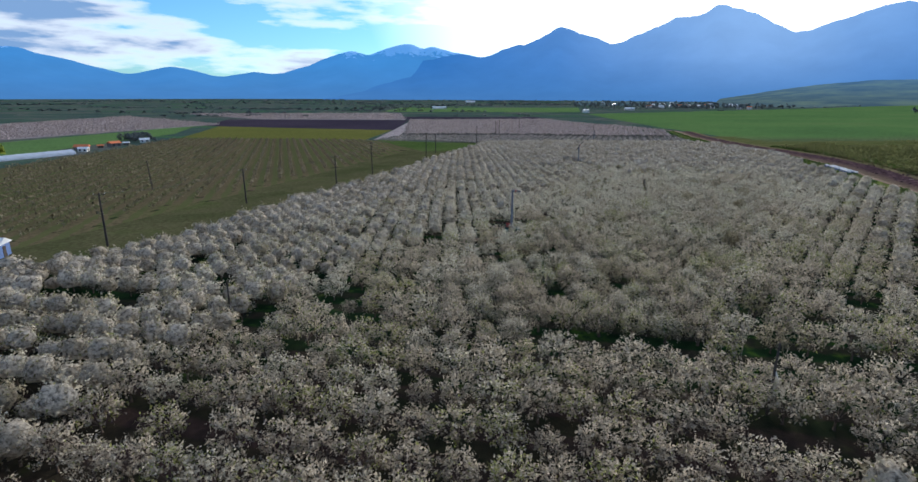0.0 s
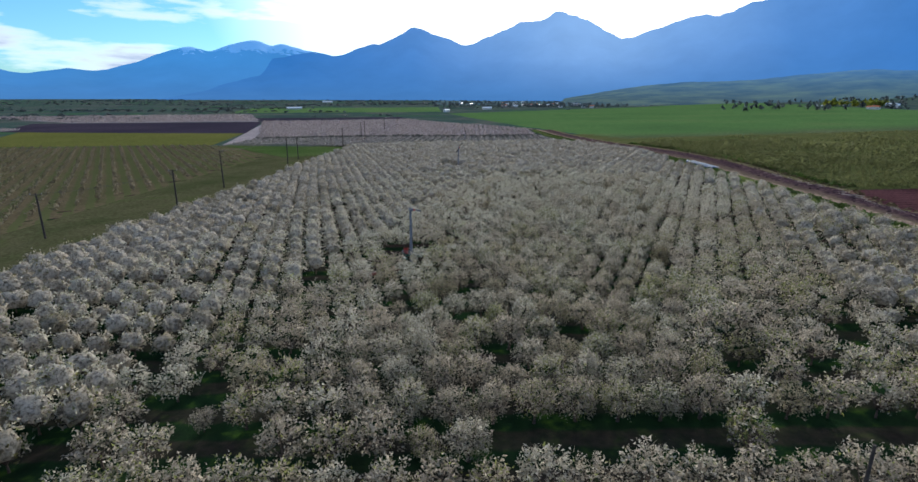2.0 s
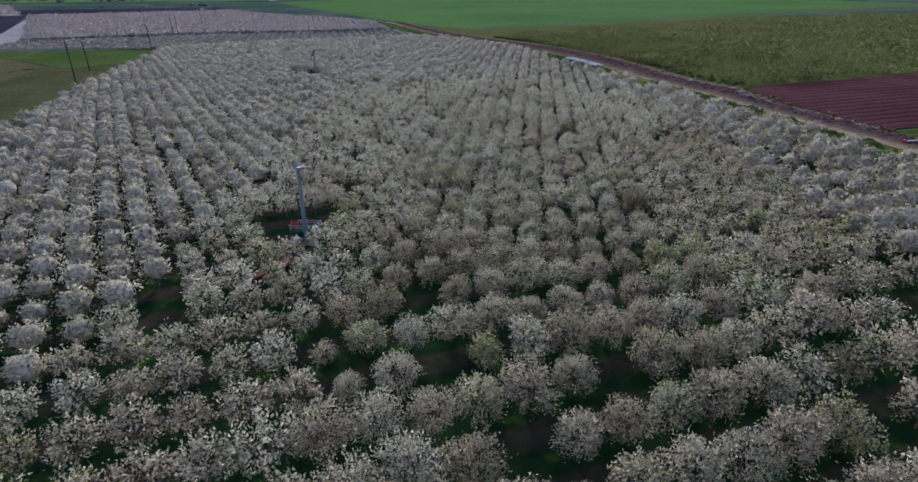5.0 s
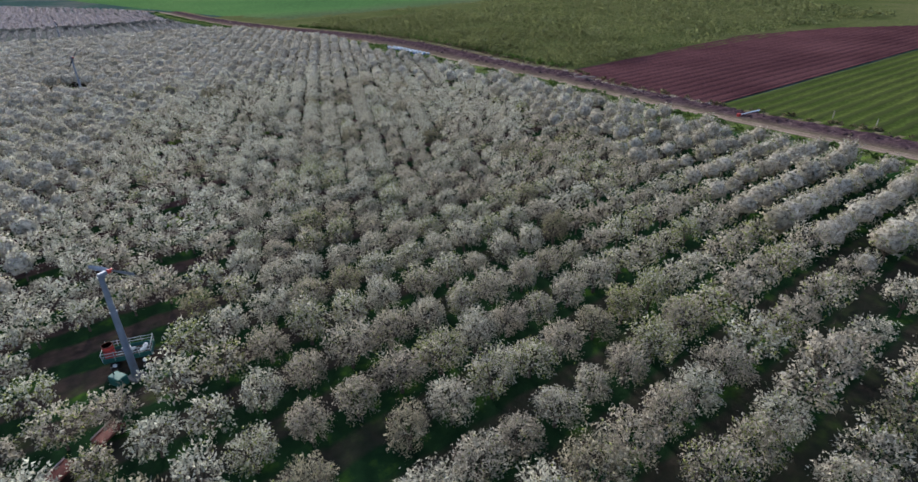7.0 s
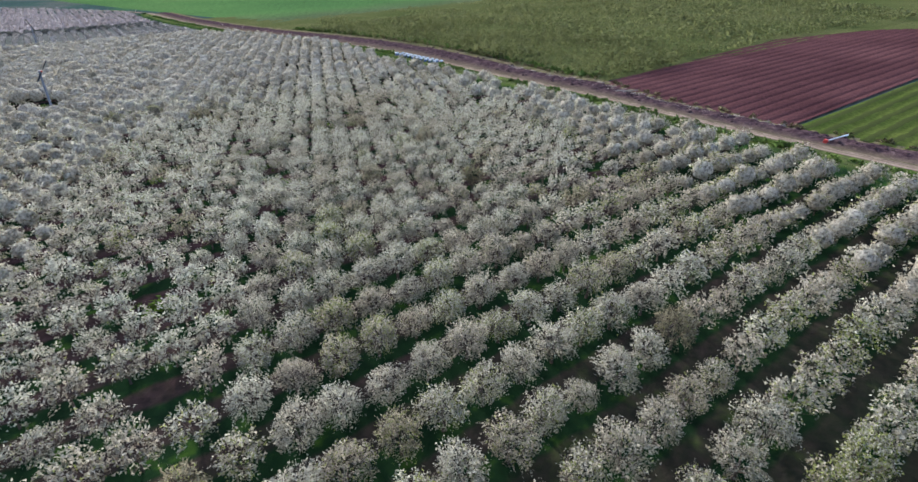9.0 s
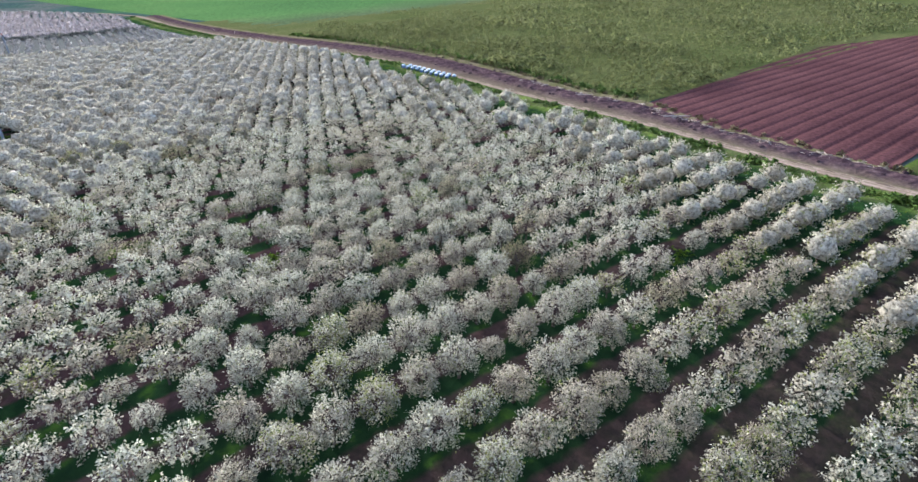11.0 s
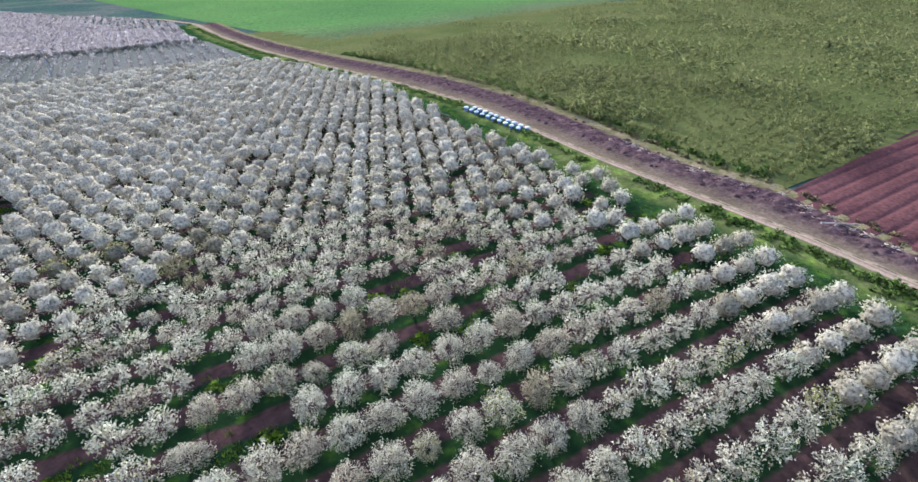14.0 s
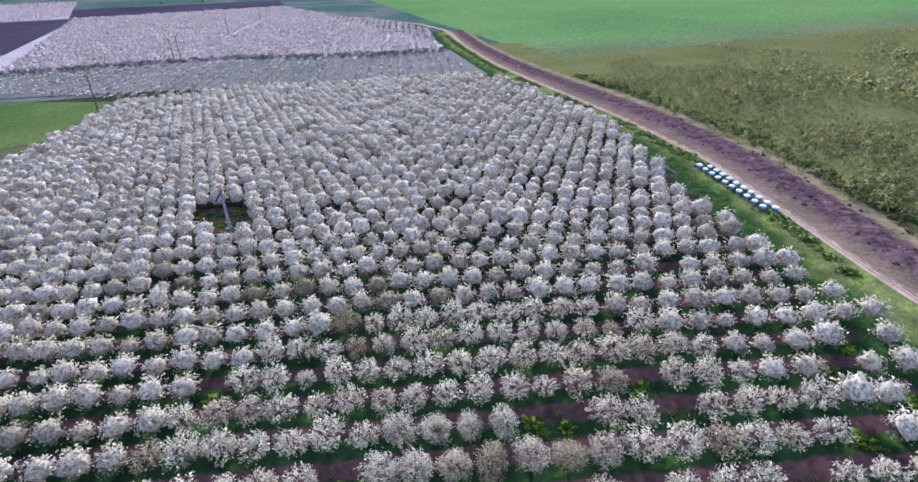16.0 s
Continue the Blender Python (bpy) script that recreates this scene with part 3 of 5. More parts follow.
# the dirt track, its two edges
ROAD_L = [(78, -70), (88.5, 20), (98, 57), (111.6, 103), (120.4, 125), (131.2, 162), (138.2, 182), (147.2, 208), (153, 246), (156.6, 290), (160.5, 335), (172, 398), (189, 470), (188, 515), (176, 560), (158, 607), (128, 700), (108, 790)]
ROAD_R = [(83, -71), (93.5, 18.5), (102.6, 55.6), (116.2, 101.6), (124.2, 123.6), (134.6, 160.6), (141.6, 180.6), (150.7, 207), (156.6, 245), (160.4, 289), (164.6, 334), (176, 396), (195, 466), (194.5, 517), (182, 562), (162, 609), (132, 702), (112, 791)]
ROAD_R = [(0.38 * a[0] + 0.62 * b[0], 0.38 * a[1] + 0.62 * b[1]) for a, b in zip(ROAD_L, ROAD_R)]
STRIP_R = [(89, -73), (100, 16), (110.5, 56), (117.6, 88), (122.4, 101), (126.2, 112), (131.5, 121), (138, 131), (140.5, 146), (148.7, 165), (155.6, 181.6), (162.9, 202.5), (169.5, 229), (172.5, 262), (174, 300), (178, 345), (187, 400), (203, 464)]


def beside(line, y, off):
    """The place on a plan line at that y, moved sideways."""
    return float(np.interp(y, [q[1] for q in line], [q[0] for q in line])) + off, y


STRIP_L = [beside(ROAD_R[:13], y, -0.9) for _, y in STRIP_R]
VERGE_L = [(x - 11.0 - 1.5 * math.sin(y * 0.05), y) for x, y in ROAD_L[:13]]

# the trees stand in slightly curving staggered rows: place = LATTICE * (1, i, j, ii, ij, jj)
LATTICE = np.array([[-2.2019, 2.2898], [3.3412, -0.7983], [-0.1635, 4.6756], [0.005096, -0.006648], [-0.009563, 0.000926], [0.002132, 0.001191]])


def tree_place(i, j):
    """Plan place of tree i in row j; past the curved middle the rows run straight on."""
    i, j = np.asarray(i, float)[..., None], np.asarray(j, float)[..., None]
    a, b = np.clip(i, 2, 38), np.clip(j, 12, 46)
    c = LATTICE
    p = c[0] + c[1] * a + c[2] * b + c[3] * a * a + c[4] * a * b + c[5] * b * b
    return p + (i - a) * (c[1] + 2 * c[3] * a + c[4] * b) + (j - b) * (c[2] + c[4] * a + 2 * c[5] * b)


def row_number(xy):
    """The inverse: row numbers of plan places."""
    inv = np.linalg.inv(np.stack([LATTICE[1], LATTICE[2]], 1))
    ij = (xy - LATTICE[0]) @ inv.T
    for _ in range(12):
        ij = ij + (xy - tree_place(ij[:, 0], ij[:, 1])) @ inv.T
    return ij[:, 1]


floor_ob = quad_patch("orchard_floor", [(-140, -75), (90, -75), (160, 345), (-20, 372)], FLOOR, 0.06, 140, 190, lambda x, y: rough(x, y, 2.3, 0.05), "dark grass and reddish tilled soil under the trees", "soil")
co = np.empty(len(floor_ob.data.vertices) * 3, np.float32)
floor_ob.data.vertices.foreach_get("co", co)
floor_ob.data.attributes.new("row_number", "FLOAT", "POINT").data.foreach_set("value", row_number(co.reshape(-1, 3)[:, :2].astype(float)).astype(np.float32))
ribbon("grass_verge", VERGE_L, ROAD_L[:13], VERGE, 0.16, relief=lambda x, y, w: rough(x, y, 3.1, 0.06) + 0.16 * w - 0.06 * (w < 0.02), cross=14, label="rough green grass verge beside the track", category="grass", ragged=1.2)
ribbon("dirt_track", ROAD_L, ROAD_R, TRACK, 0.32, relief=lambda x, y, w: -0.09 * (np.exp(-((w - 0.27) / 0.09) ** 2) + np.exp(-((w - 0.73) / 0.09) ** 2)), cross=15, label="pale pinkish dirt track with wheel ruts", category="track")
def bank_height(x, y, w):
    h = np.clip((w - 0.28) / 0.14, 0, 1) * np.clip((0.80 - w) / 0.14, 0, 1)
    return rough(x, y, 1.7, 0.08, 2) + h * (0.30 + rough(x, y, 4.6, 0.30, 1) + rough(x, y, 1.3, 0.22, 4))


ribbon("tilled_strip", STRIP_L, STRIP_R, STRIP, 0.26, per=36, cross=22, relief=bank_height, label="strip of bare brown soil with a dark clodded bank", category="soil")

quad_patch("ploughed_field_end", [(229, 108), (222, 55.9), (312, 26), (268.7, 82)], PLOUGH, 0.08, 190, 30, lambda x, y: furrows(x, y, 2.9, 0.21) + rough(x, y, 1.1, 0.05), "far end of the ploughed reddish-brown field", "field")
quad_patch("ploughed_field", [(132, 131), (117, 88.6), (222, 55.9), (229, 108)], PLOUGH, 0.08, 170, 60, lambda x, y: furrows(x, y, 2.9, 0.21) + rough(x, y, 1.1, 0.05), "ploughed reddish-brown field with deep furrows", "field")
quad_patch("row_crop_field", [(116.5, 88.2), (76, -73), (330, -140), (330, 20)], CROP, 0.06, 260, 50, lambda x, y: furrows(x, y, 3.0, 0.3) + rough(x, y, 1.3, 0.04), "yellow-green field planted in straight rows", "field")
quad_patch("weedy_field", [(135.5, 131.6), (330, 64), (560, 230), (186, 400)], SCRUB, 0.17, 90, 90, lambda x, y: rough(x, y, 4, 0.15), "weedy olive-green ground of a young plantation", "field")
quad_patch("weedy_field_end", [(229, 108.5), (312, 27), (640, -80), (640, 260)], SCRUB, 0.07, 60, 60, lambda x, y: rough(x, y, 4, 0.1), "far side of the weedy olive-green ground", "field")
quad_patch("young_wheat_field", [(190, 335), (700, 262), (1500, 1750), (240, 1010)], WIDE_WHEAT, 0.32, 40, 60, lambda x, y: -0.23 * np.maximum(np.exp(-((0.142 * x + 0.99 * y - 358.6) / 12) ** 2), np.exp(-((x - 190 - (y - 335) * 0.0741) / 9) ** 2)), "wide smooth field of bright green young wheat", "field")
quad_patch("young_orchard_field", [(-84, 92), (-206, 232), (-225, 425), (-20, 345)], YOUNG, 0.10, 60, 60, lambda x, y: rough(x, y, 4, 0.12), "brown-green ground of a young bare orchard", "field")
quad_patch("margin_field", [(-66, 398), (-226, 432), (-225, 425), (-20, 345)], YOUNG, 0.11, 20, 20, None, "brown-green field margin", "field")
quad_patch("olive_field", [(-70, 402), (-226, 436), (-272, 612), (-66, 530)], OLIVE, 0.22, 20, 20, None, "flat olive-green meadow", "field")
quad_patch("dark_fallow_field", [(-64, 528), (-290, 612), (-330, 770), (-70, 755)], PURPLE, 0.24, 20, 20, None, "dark purplish fallow field", "field")
quad_patch("far_fallow_field", [(-70, 757), (126, 772), (128, 872), (-100, 885)], PURPLE, 0.26, 20, 20, None, "dark fallow strip beyond the pink orchard", "field")
quad_patch("pink_orchard_floor", [(-64, 400), (175, 385), (125, 770), (-66, 765)], PALE, 0.16, 30, 30, None, "pale ground of a blossoming orchard", "field")
quad_patch("meadow_field", [(-248, 280), (-335, 380), (-300, 615), (-255, 480)], WHEAT, 0.24, 20, 20, None, "green meadow beside the farmyard", "field")
quad_patch("far_orchard_floor", [(-353, 405), (-530, 600), (-520, 850), (-285, 640)], PALE, 0.26, 20, 20, None, "pale ground of a far orchard", "field")
quad_patch("distant_orchard_floor", [(-290, 775), (-75, 765), (-110, 1010), (-480, 960)], PALE, 0.28, 20, 20, None, "pale ground of a distant orchard", "field")
quad_patch("distant_wheat_field", [(-160, 1120), (250, 1110), (330, 1500), (-150, 1450)], WHEAT, 0.30, 20, 20, None, "distant green wheat field", "field")


quad_patch("belt_floor", [(-64, 398), (150, 322), (162, 392), (-48, 452)], BELT_FLOOR, 0.22, 30, 12, None, "grey-green ground between small young trees", "field")
ribbon("orchard_margin", [(-92, 88), (-83, 99), (-74, 133), (-64, 172), (-47, 239), (-27, 318), (-21, 345)], [(-60, 82), (-52, 98), (-43, 132), (-30, 171), (-10, 238), (10, 315), (18, 343)], EDGE_GRASS, 0.15, per=14, cross=9, relief=lambda x, y, w: rough(x, y, 3, 0.05), label="olive-brown grass under the power line", category="grass")
quad_patch("margin_grass", [(-62, 397), (-20, 300), (2, 306), (16, 352)], MARGIN, 0.24, 16, 16, lambda x, y: rough(x, y, 3, 0.06), "green grass margin beside the orchard", "grass")
PATH_A = [(14, 372), (22, 400), (36, 446), (50, 498), (64, 540), (90, 640)]
PATH_B = [(x + 1.5, y - 0.6) for x, y in PATH_A]
ribbon("field_path", PATH_A, PATH_B, PATH_EARTH, 0.4, cross=4, label="pale dirt path under the power line", category="path")


# ------------------------------------------------------------ mountains
def mountain_range(name, peaks, az0, az1, near, ridge, far, material, seed, label):
    """Slopes round the valley. Each peak: bearing, height in degrees, and its width to either side."""
    nu, nv = 360, 34
    az = np.linspace(az0, az1, nu)
    top = np.zeros(nu)
    for b, el, wl_, wr in peaks:
        d = np.where(az < b, (b - az) / wl_, (az - b) / wr)
        top = np.maximum(top, el * np.clip(1 - d ** 1.18, 0, 1))
    for _ in range(5):      # worn, rounded tops
        top[1:-1] = (top[:-2] + 2 * top[1:-1] + top[2:]) / 4
    verts = []
    for i, a in enumerate(az):
        ca, sa = math.cos(radians(a)), math.sin(radians(a))
        rough_top = 1 + 0.05 * noise.fractal((a * 0.45, seed, 0), 1.0, 2.0, 5)
        h = (math.tan(radians(top[i])) * ridge + 25 * min(1, top[i] / 0.8)) * rough_top if top[i] > 0.05 else -10
        for j in range(nv):
            f = j / (nv - 1)
            if f < 0.8:
                s = f / 0.8
                r = near + (ridge - near) * s
                spur = noise.fractal((a * 0.30, s * 2.6, seed + 5), 1.0, 2.1, 5)
                z = -14 + (h + 14) * (s ** 1.35) * (1 + 0.22 * spur * (1 - s) * 2.0 * s ** 0.5)
                r += 90 * spur * s * (1 - s)
            else:
                s = (f - 0.8) / 0.2
                r = ridge + (far - ridge) * s
                z = h + (-14 - h) * s
            verts.append((sa * r, ca * r, z))
    ob = new(name, mesh_from(name, verts, grid_faces(nu, nv)[:, ::-1], material, True))
    return tagged(ob, label, "mountains", kind="structure")


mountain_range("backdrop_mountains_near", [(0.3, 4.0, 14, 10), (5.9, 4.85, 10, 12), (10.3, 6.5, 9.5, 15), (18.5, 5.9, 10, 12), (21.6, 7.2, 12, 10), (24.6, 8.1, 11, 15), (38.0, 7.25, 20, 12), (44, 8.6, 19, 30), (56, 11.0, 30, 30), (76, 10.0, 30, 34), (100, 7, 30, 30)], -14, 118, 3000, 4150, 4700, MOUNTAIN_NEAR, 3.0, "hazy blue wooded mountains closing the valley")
mountain_range("backdrop_mountains_far", [(-62, 6.0, 30, 24), (-46, 4.6, 20, 17), (-39.4, 3.6, 20, 12.5), (-27.3, 2.25, 9, 8), (-20.3, 1.95, 8, 8), (-15.2, 2.45, 8, 8), (-10.9, 4.15, 10, 10), (-5.6, 4.9, 10.5, 15), (-2.6, 4.6, 9, 14), (-90, 5, 30, 30)], -112, 14, 3300, 4400, 4800, MOUNTAIN_FAR, 9.0, "distant haze-blue mountains with a little snow on top")
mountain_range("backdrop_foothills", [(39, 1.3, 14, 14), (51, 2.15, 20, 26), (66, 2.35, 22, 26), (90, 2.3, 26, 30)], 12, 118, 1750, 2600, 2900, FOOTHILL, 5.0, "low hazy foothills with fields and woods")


# ------------------------------------------------------------ building blocks
def part(name, bm, material, parent, label=""):
    me = bpy.data.meshes.new(name)
    bm.to_mesh(me)
    bm.free()
    me.materials.append(material)
    ob = new(name, me)
    ob.parent = parent
    return tagged(ob, label)


def tube(bm, p, q, r0, r1, sides=6, cap=True):
    p, q = Vector(p), Vector(q)
    d = (q - p).normalized()
    s = d.orthogonal().normalized()
    t = d.cross(s)
    rings = []
    for c, r in ((p, r0), (q, r1)):
        rings.append([bm.verts.new(c + (s * math.cos(k * 2 * math.pi / sides) + t * math.sin(k * 2 * math.pi / sides)) * r) for k in range(sides)])
    for k in range(sides):
        bm.faces.new((rings[0][k], rings[0][(k + 1) % sides], rings[1][(k + 1) % sides], rings[1][k]))
    if cap:
        bm.faces.new(rings[1])
        bm.faces.new(rings[0][::-1])


def box(bm, c, size, bevel=0.0, m=None):
    made = bmesh.ops.create_cube(bm, size=1.0)["verts"]
    mat = Matrix.Translation(c) @ Matrix.Diagonal((*size, 1))
    bmesh.ops.transform(bm, matrix=(m or Matrix()) @ mat, verts=made)
    if bevel:
        edges = list({e for v in made for e in v.link_edges})
        bmesh.ops.bevel(bm, geom=edges, offset=bevel, segments=1, affect="EDGES")


def at_ground(x, y, turn=0.0, up=0.0):
    return pose(x, y, gz(x, y) + up, 0, 0, turn)


def thing(name, m, label, category, group=""):
    e = new(name)
    e.matrix_world = m
    e.empty_display_size = 0.3
    return tagged(e, label, category, group)


# ------------------------------------------------------------ trees
def unit(rng, n):
    v = rng.normal(size=(n, 3))
    return v / np.linalg.norm(v, axis=1)[:, None]


def crown_arrays(seed, twigs, per_twig, size, spread_r=1.73, high=1.60, centre=1.95, loose=1.3, long=1.5, own_way=0.42):
    """Blossom sprays strung along twigs that stand out all round, with lobes and gaps."""
    rng = np.random.default_rng(seed)
    d = unit(rng, twigs * 3)
    d = d[d[:, 2] > -0.75][:twigs]
    lobes = unit(rng, 8)
    lob = np.max(np.clip(d @ lobes.T, 0, 1) ** 6, axis=1)
    r = 0.76 + 0.27 * lob + rng.normal(0, 0.06, len(d))
    t = rng.uniform(0.40, 1.05, (len(d), per_twig)) ** 0.7
    bend = rng.normal(0, 0.05, (len(d), per_twig, 3))
    p = d[:, None, :] * (r[:, None] * t)[..., None] + bend
    wide = math.exp(rng.normal(0, 0.09))
    p = p * np.array([spread_r * wide, spread_r / wide, high]) + np.array([0, 0, centre])
    p = p.reshape(-1, 3)
    n = len(p)
    s = size * rng.uniform(0.55, 1.25, n)[:, None]
    e1 = np.repeat(d, per_twig, axis=0) + loose * unit(rng, n)
    e1 /= np.linalg.norm(e1, axis=1)[:, None] + 1e-6
    e2 = np.cross(e1, unit(rng, n))
    e2 /= np.linalg.norm(e2, axis=1)[:, None] + 1e-6
    v = np.stack([p + e1 * s * long, p - e1 * s * 0.7 + e2 * s * 1.1 / long, p - e1 * s * 0.7 - e2 * s * 1.1 / long], 1).reshape(-1, 3)
    f = np.arange(n * 3).reshape(-1, 3)
    # sprays shade as the rounded mass that they make up, each a little its own way
    nrm = (p - np.array([0, 0, centre - 0.3 * high])) / np.array([spread_r, spread_r, high])
    nrm = nrm / (np.linalg.norm(nrm, axis=1)[:, None] + 1e-6) + own_way * unit(rng, n)
    nrm /= np.linalg.norm(nrm, axis=1)[:, None] + 1e-6
    return v, f, np.repeat(nrm, 3, axis=0), d, r


def heart(seed, wide, high, centre):
    """The dense twiggy heart of a crown, uneven, that lies under the outer blossom."""
    rr = np.random.default_rng(seed)
    g = (1 + 5 ** 0.5) / 2
    v = np.array([(-1, g, 0), (1, g, 0), (-1, -g, 0), (1, -g, 0), (0, -1, g), (0, 1, g), (0, -1, -g), (0, 1, -g), (g, 0, -1), (g, 0, 1), (-g, 0, -1), (-g, 0, 1)]) / 1.902
    f = np.array([(0, 11, 5), (0, 5, 1), (0, 1, 7), (0, 7, 10), (0, 10, 11), (1, 5, 9), (5, 11, 4), (11, 10, 2), (10, 7, 6), (7, 1, 8), (3, 9, 4), (3, 4, 2), (3, 2, 6), (3, 6, 8), (3, 8, 9), (4, 9, 5), (2, 4, 11), (6, 2, 10), (8, 6, 7), (9, 8, 1)])
    out = v * rr.uniform(0.75, 1.15, (12, 1))
    return out * np.array([wide, wide, high]) + np.array([0, 0, centre]), f, v + np.array([0, 0, 0.25])


def trunk_mesh(seed, d, r, twig_count):
    rng = random.Random(seed)
    bm = bmesh.new()
    top = Vector((rng.uniform(-.08, .08), rng.uniform(-.08, .08), 0.75))
    tube(bm, (0, 0, -0.15), top, 0.15, 0.10, 7)
    forks = []
    for k in range(6):
        a = k * 1.047 + rng.uniform(-.3, .3)
        mid = top + Vector((math.cos(a) * 0.55, math.sin(a) * 0.55, 0.65 + rng.uniform(-.1, .2)))
        end = mid + Vector((math.cos(a) * 0.5, math.sin(a) * 0.5, 0.75 + rng.uniform(-.2, .3)))
        tube(bm, top, mid, 0.065, 0.045, 5)
        tube(bm, mid, end, 0.045, 0.02, 4)
        forks += [mid, end]
    for k in range(twig_count):
        tip = Vector((d[k][0] * 1.73, d[k][1] * 1.73, d[k][2] * 1.60)) * float(r[k]) * 1.06 + Vector((0, 0, 1.95))
        root = min(forks, key=lambda q: (q - tip).length)
        tube(bm, root, tip, 0.020, 0.005, 3, cap=False)
    me = bpy.data.meshes.new("trunk")
    bm.to_mesh(me)
    bm.free()
    me.materials.append(BARK)
    return me


NEAR_KINDS = []
for k in range(6):
    v, f, nrm, d, r = crown_arrays(100 + k, 310, 9, 0.063, loose=1.3, long=1.6, own_way=0.95)
    NEAR_KINDS.append((mesh_from("crown", v, f, BLOSSOM, normals=nrm), trunk_mesh(k, d, r, 46)))
CLOSE_KINDS = [crown_arrays(150 + k, 156, 7, 0.089, loose=1.3, long=1.6, own_way=0.85)[:3] for k in range(6)]
MID_KINDS = [crown_arrays(200 + k, 100, 5, 0.114, loose=2.2, long=1.4, own_way=0.55)[:3] for k in range(6)]
LAST_KINDS = [crown_arrays(350 + k, 56, 2, 0.20, 1.94, 1.55, loose=3.5, long=1.1, own_way=0.15)[:3] for k in range(6)]
FAR_KINDS = [crown_arrays(300 + k, 66, 3, 0.150, 1.84, 1.55, loose=3.5, long=1.1, own_way=0.2)[:3] for k in range(6)]

# rows with gaps: row number, and the places in it that stand empty
EMPTY = {6: "-7 -5", 8: "8 9", 9: "-4", 10: "-6", 11: "-16 -15 -14 -13 -12 -6 -3 -2 4 5 6 7 8 10 11 12 13 14", 12: "-4", 13: "-9 -3 11 13", 14: "-5 -1 5 15", 15: "-12 8 16 18 19 21", 16: "5", 17: "-11", 18: "6", 19: "0", 20: "0", 22: "4 5", 23: "4 5 6", 25: "8", 27: "25", 28: "10", 33: "18", 35: "2 19 20 34", 36: "16 25 27 31", 37: "20 34", 38: "26 27 30 37 38", 39: "30 36", 40: "17 38", 44: "36", 49: "18", 50: "17 18 19", 51: "17 18 19"}
GAPS = {(int(i), j) for j, row in EMPTY.items() for i in row.split()}

# trees past flowering (0 the brownest), and trees already leafing
FADED = {(22, 29): 0.0, (22, 42): 0.02, (22, 41): 0.05, (16, 21): 0.02, (7, 23): 0.05, (24, 43): 0.06, (26, 43): 0.06, (21, 44): 0.0, (19, 44): 0.0, (22, 26): 0.08, (12, 14): 0.08,
         (15, 38): 0.12, (24, 37): 0.10, (29, 39): 0.13, (25, 33): 0.11, (5, 18): 0.10, (7, 18): 0.11, (7, 14): 0.12, (17, 29): 0.14, (10, 22): 0.14, (31, 41): 0.14, (12, 18): 0.13, (13, 45): 0.10, (16, 45): 0.08, (10, 44): 0.06, (24, 44): 0.08}
LEAFING = {(6, 16): 1.0, (5, 16): 0.8, (4, 17): 0.7, (3, 20): 0.5, (19, 35): 0.9, (16, 29): 0.5, (13, 18): 0.8, (14, 18): 0.8, (6, 22): 0.6, (9, 18): 0.4, (10, 13): 0.6, (29, 30): 0.7, (22, 27): 0.5, (20, 44): 0.7, (12, 17): 0.6, (18, 19): 0.7, (17, 17): 0.6, (19, 18): 0.5, (21, 44): 0.8, (19, 44): 0.8, (15, 28): 0.5, (8, 21): 0.4, (24, 33): 0.5, (30, 32): 0.5}

OUTLINE = [(-140, -60), (-110, 58), (-62, 88), (-55, 98), (-50, 116), (-45, 131), (-38, 154), (-32, 176), (-23, 201), (-12, 243), (2, 294), (10, 318), (16, 343), (55, 345), (99, 332), (144, 317), (148, 290), (146, 240), (135, 210), (128.5, 194), (123, 168), (122.6, 158), (120.3, 151), (116.8, 146), (115.8, 138), (114, 131), (109.8, 121), (105.5, 112), (103.5, 106), (101.5, 98), (93, 70), (84.5, 45), (78, 10), (68, -60)]


def inside(x, y, poly):
    ok = False
    for (x0, y0), (x1, y1) in zip(poly, poly[1:] + poly[:1]):
        if (y0 > y) != (y1 > y) and x < (x1 - x0) * (y - y0) / (y1 - y0) + x0:
            ok = not ok
    return ok


def off_line(x, y, a, b):
    d = Vector(b) - Vector(a)
    s = max(0, min(1, (Vector((x, y)) - Vector(a)).dot(d) / d.length_squared))
    return (Vector((x, y)) - Vector(a) - d * s).length


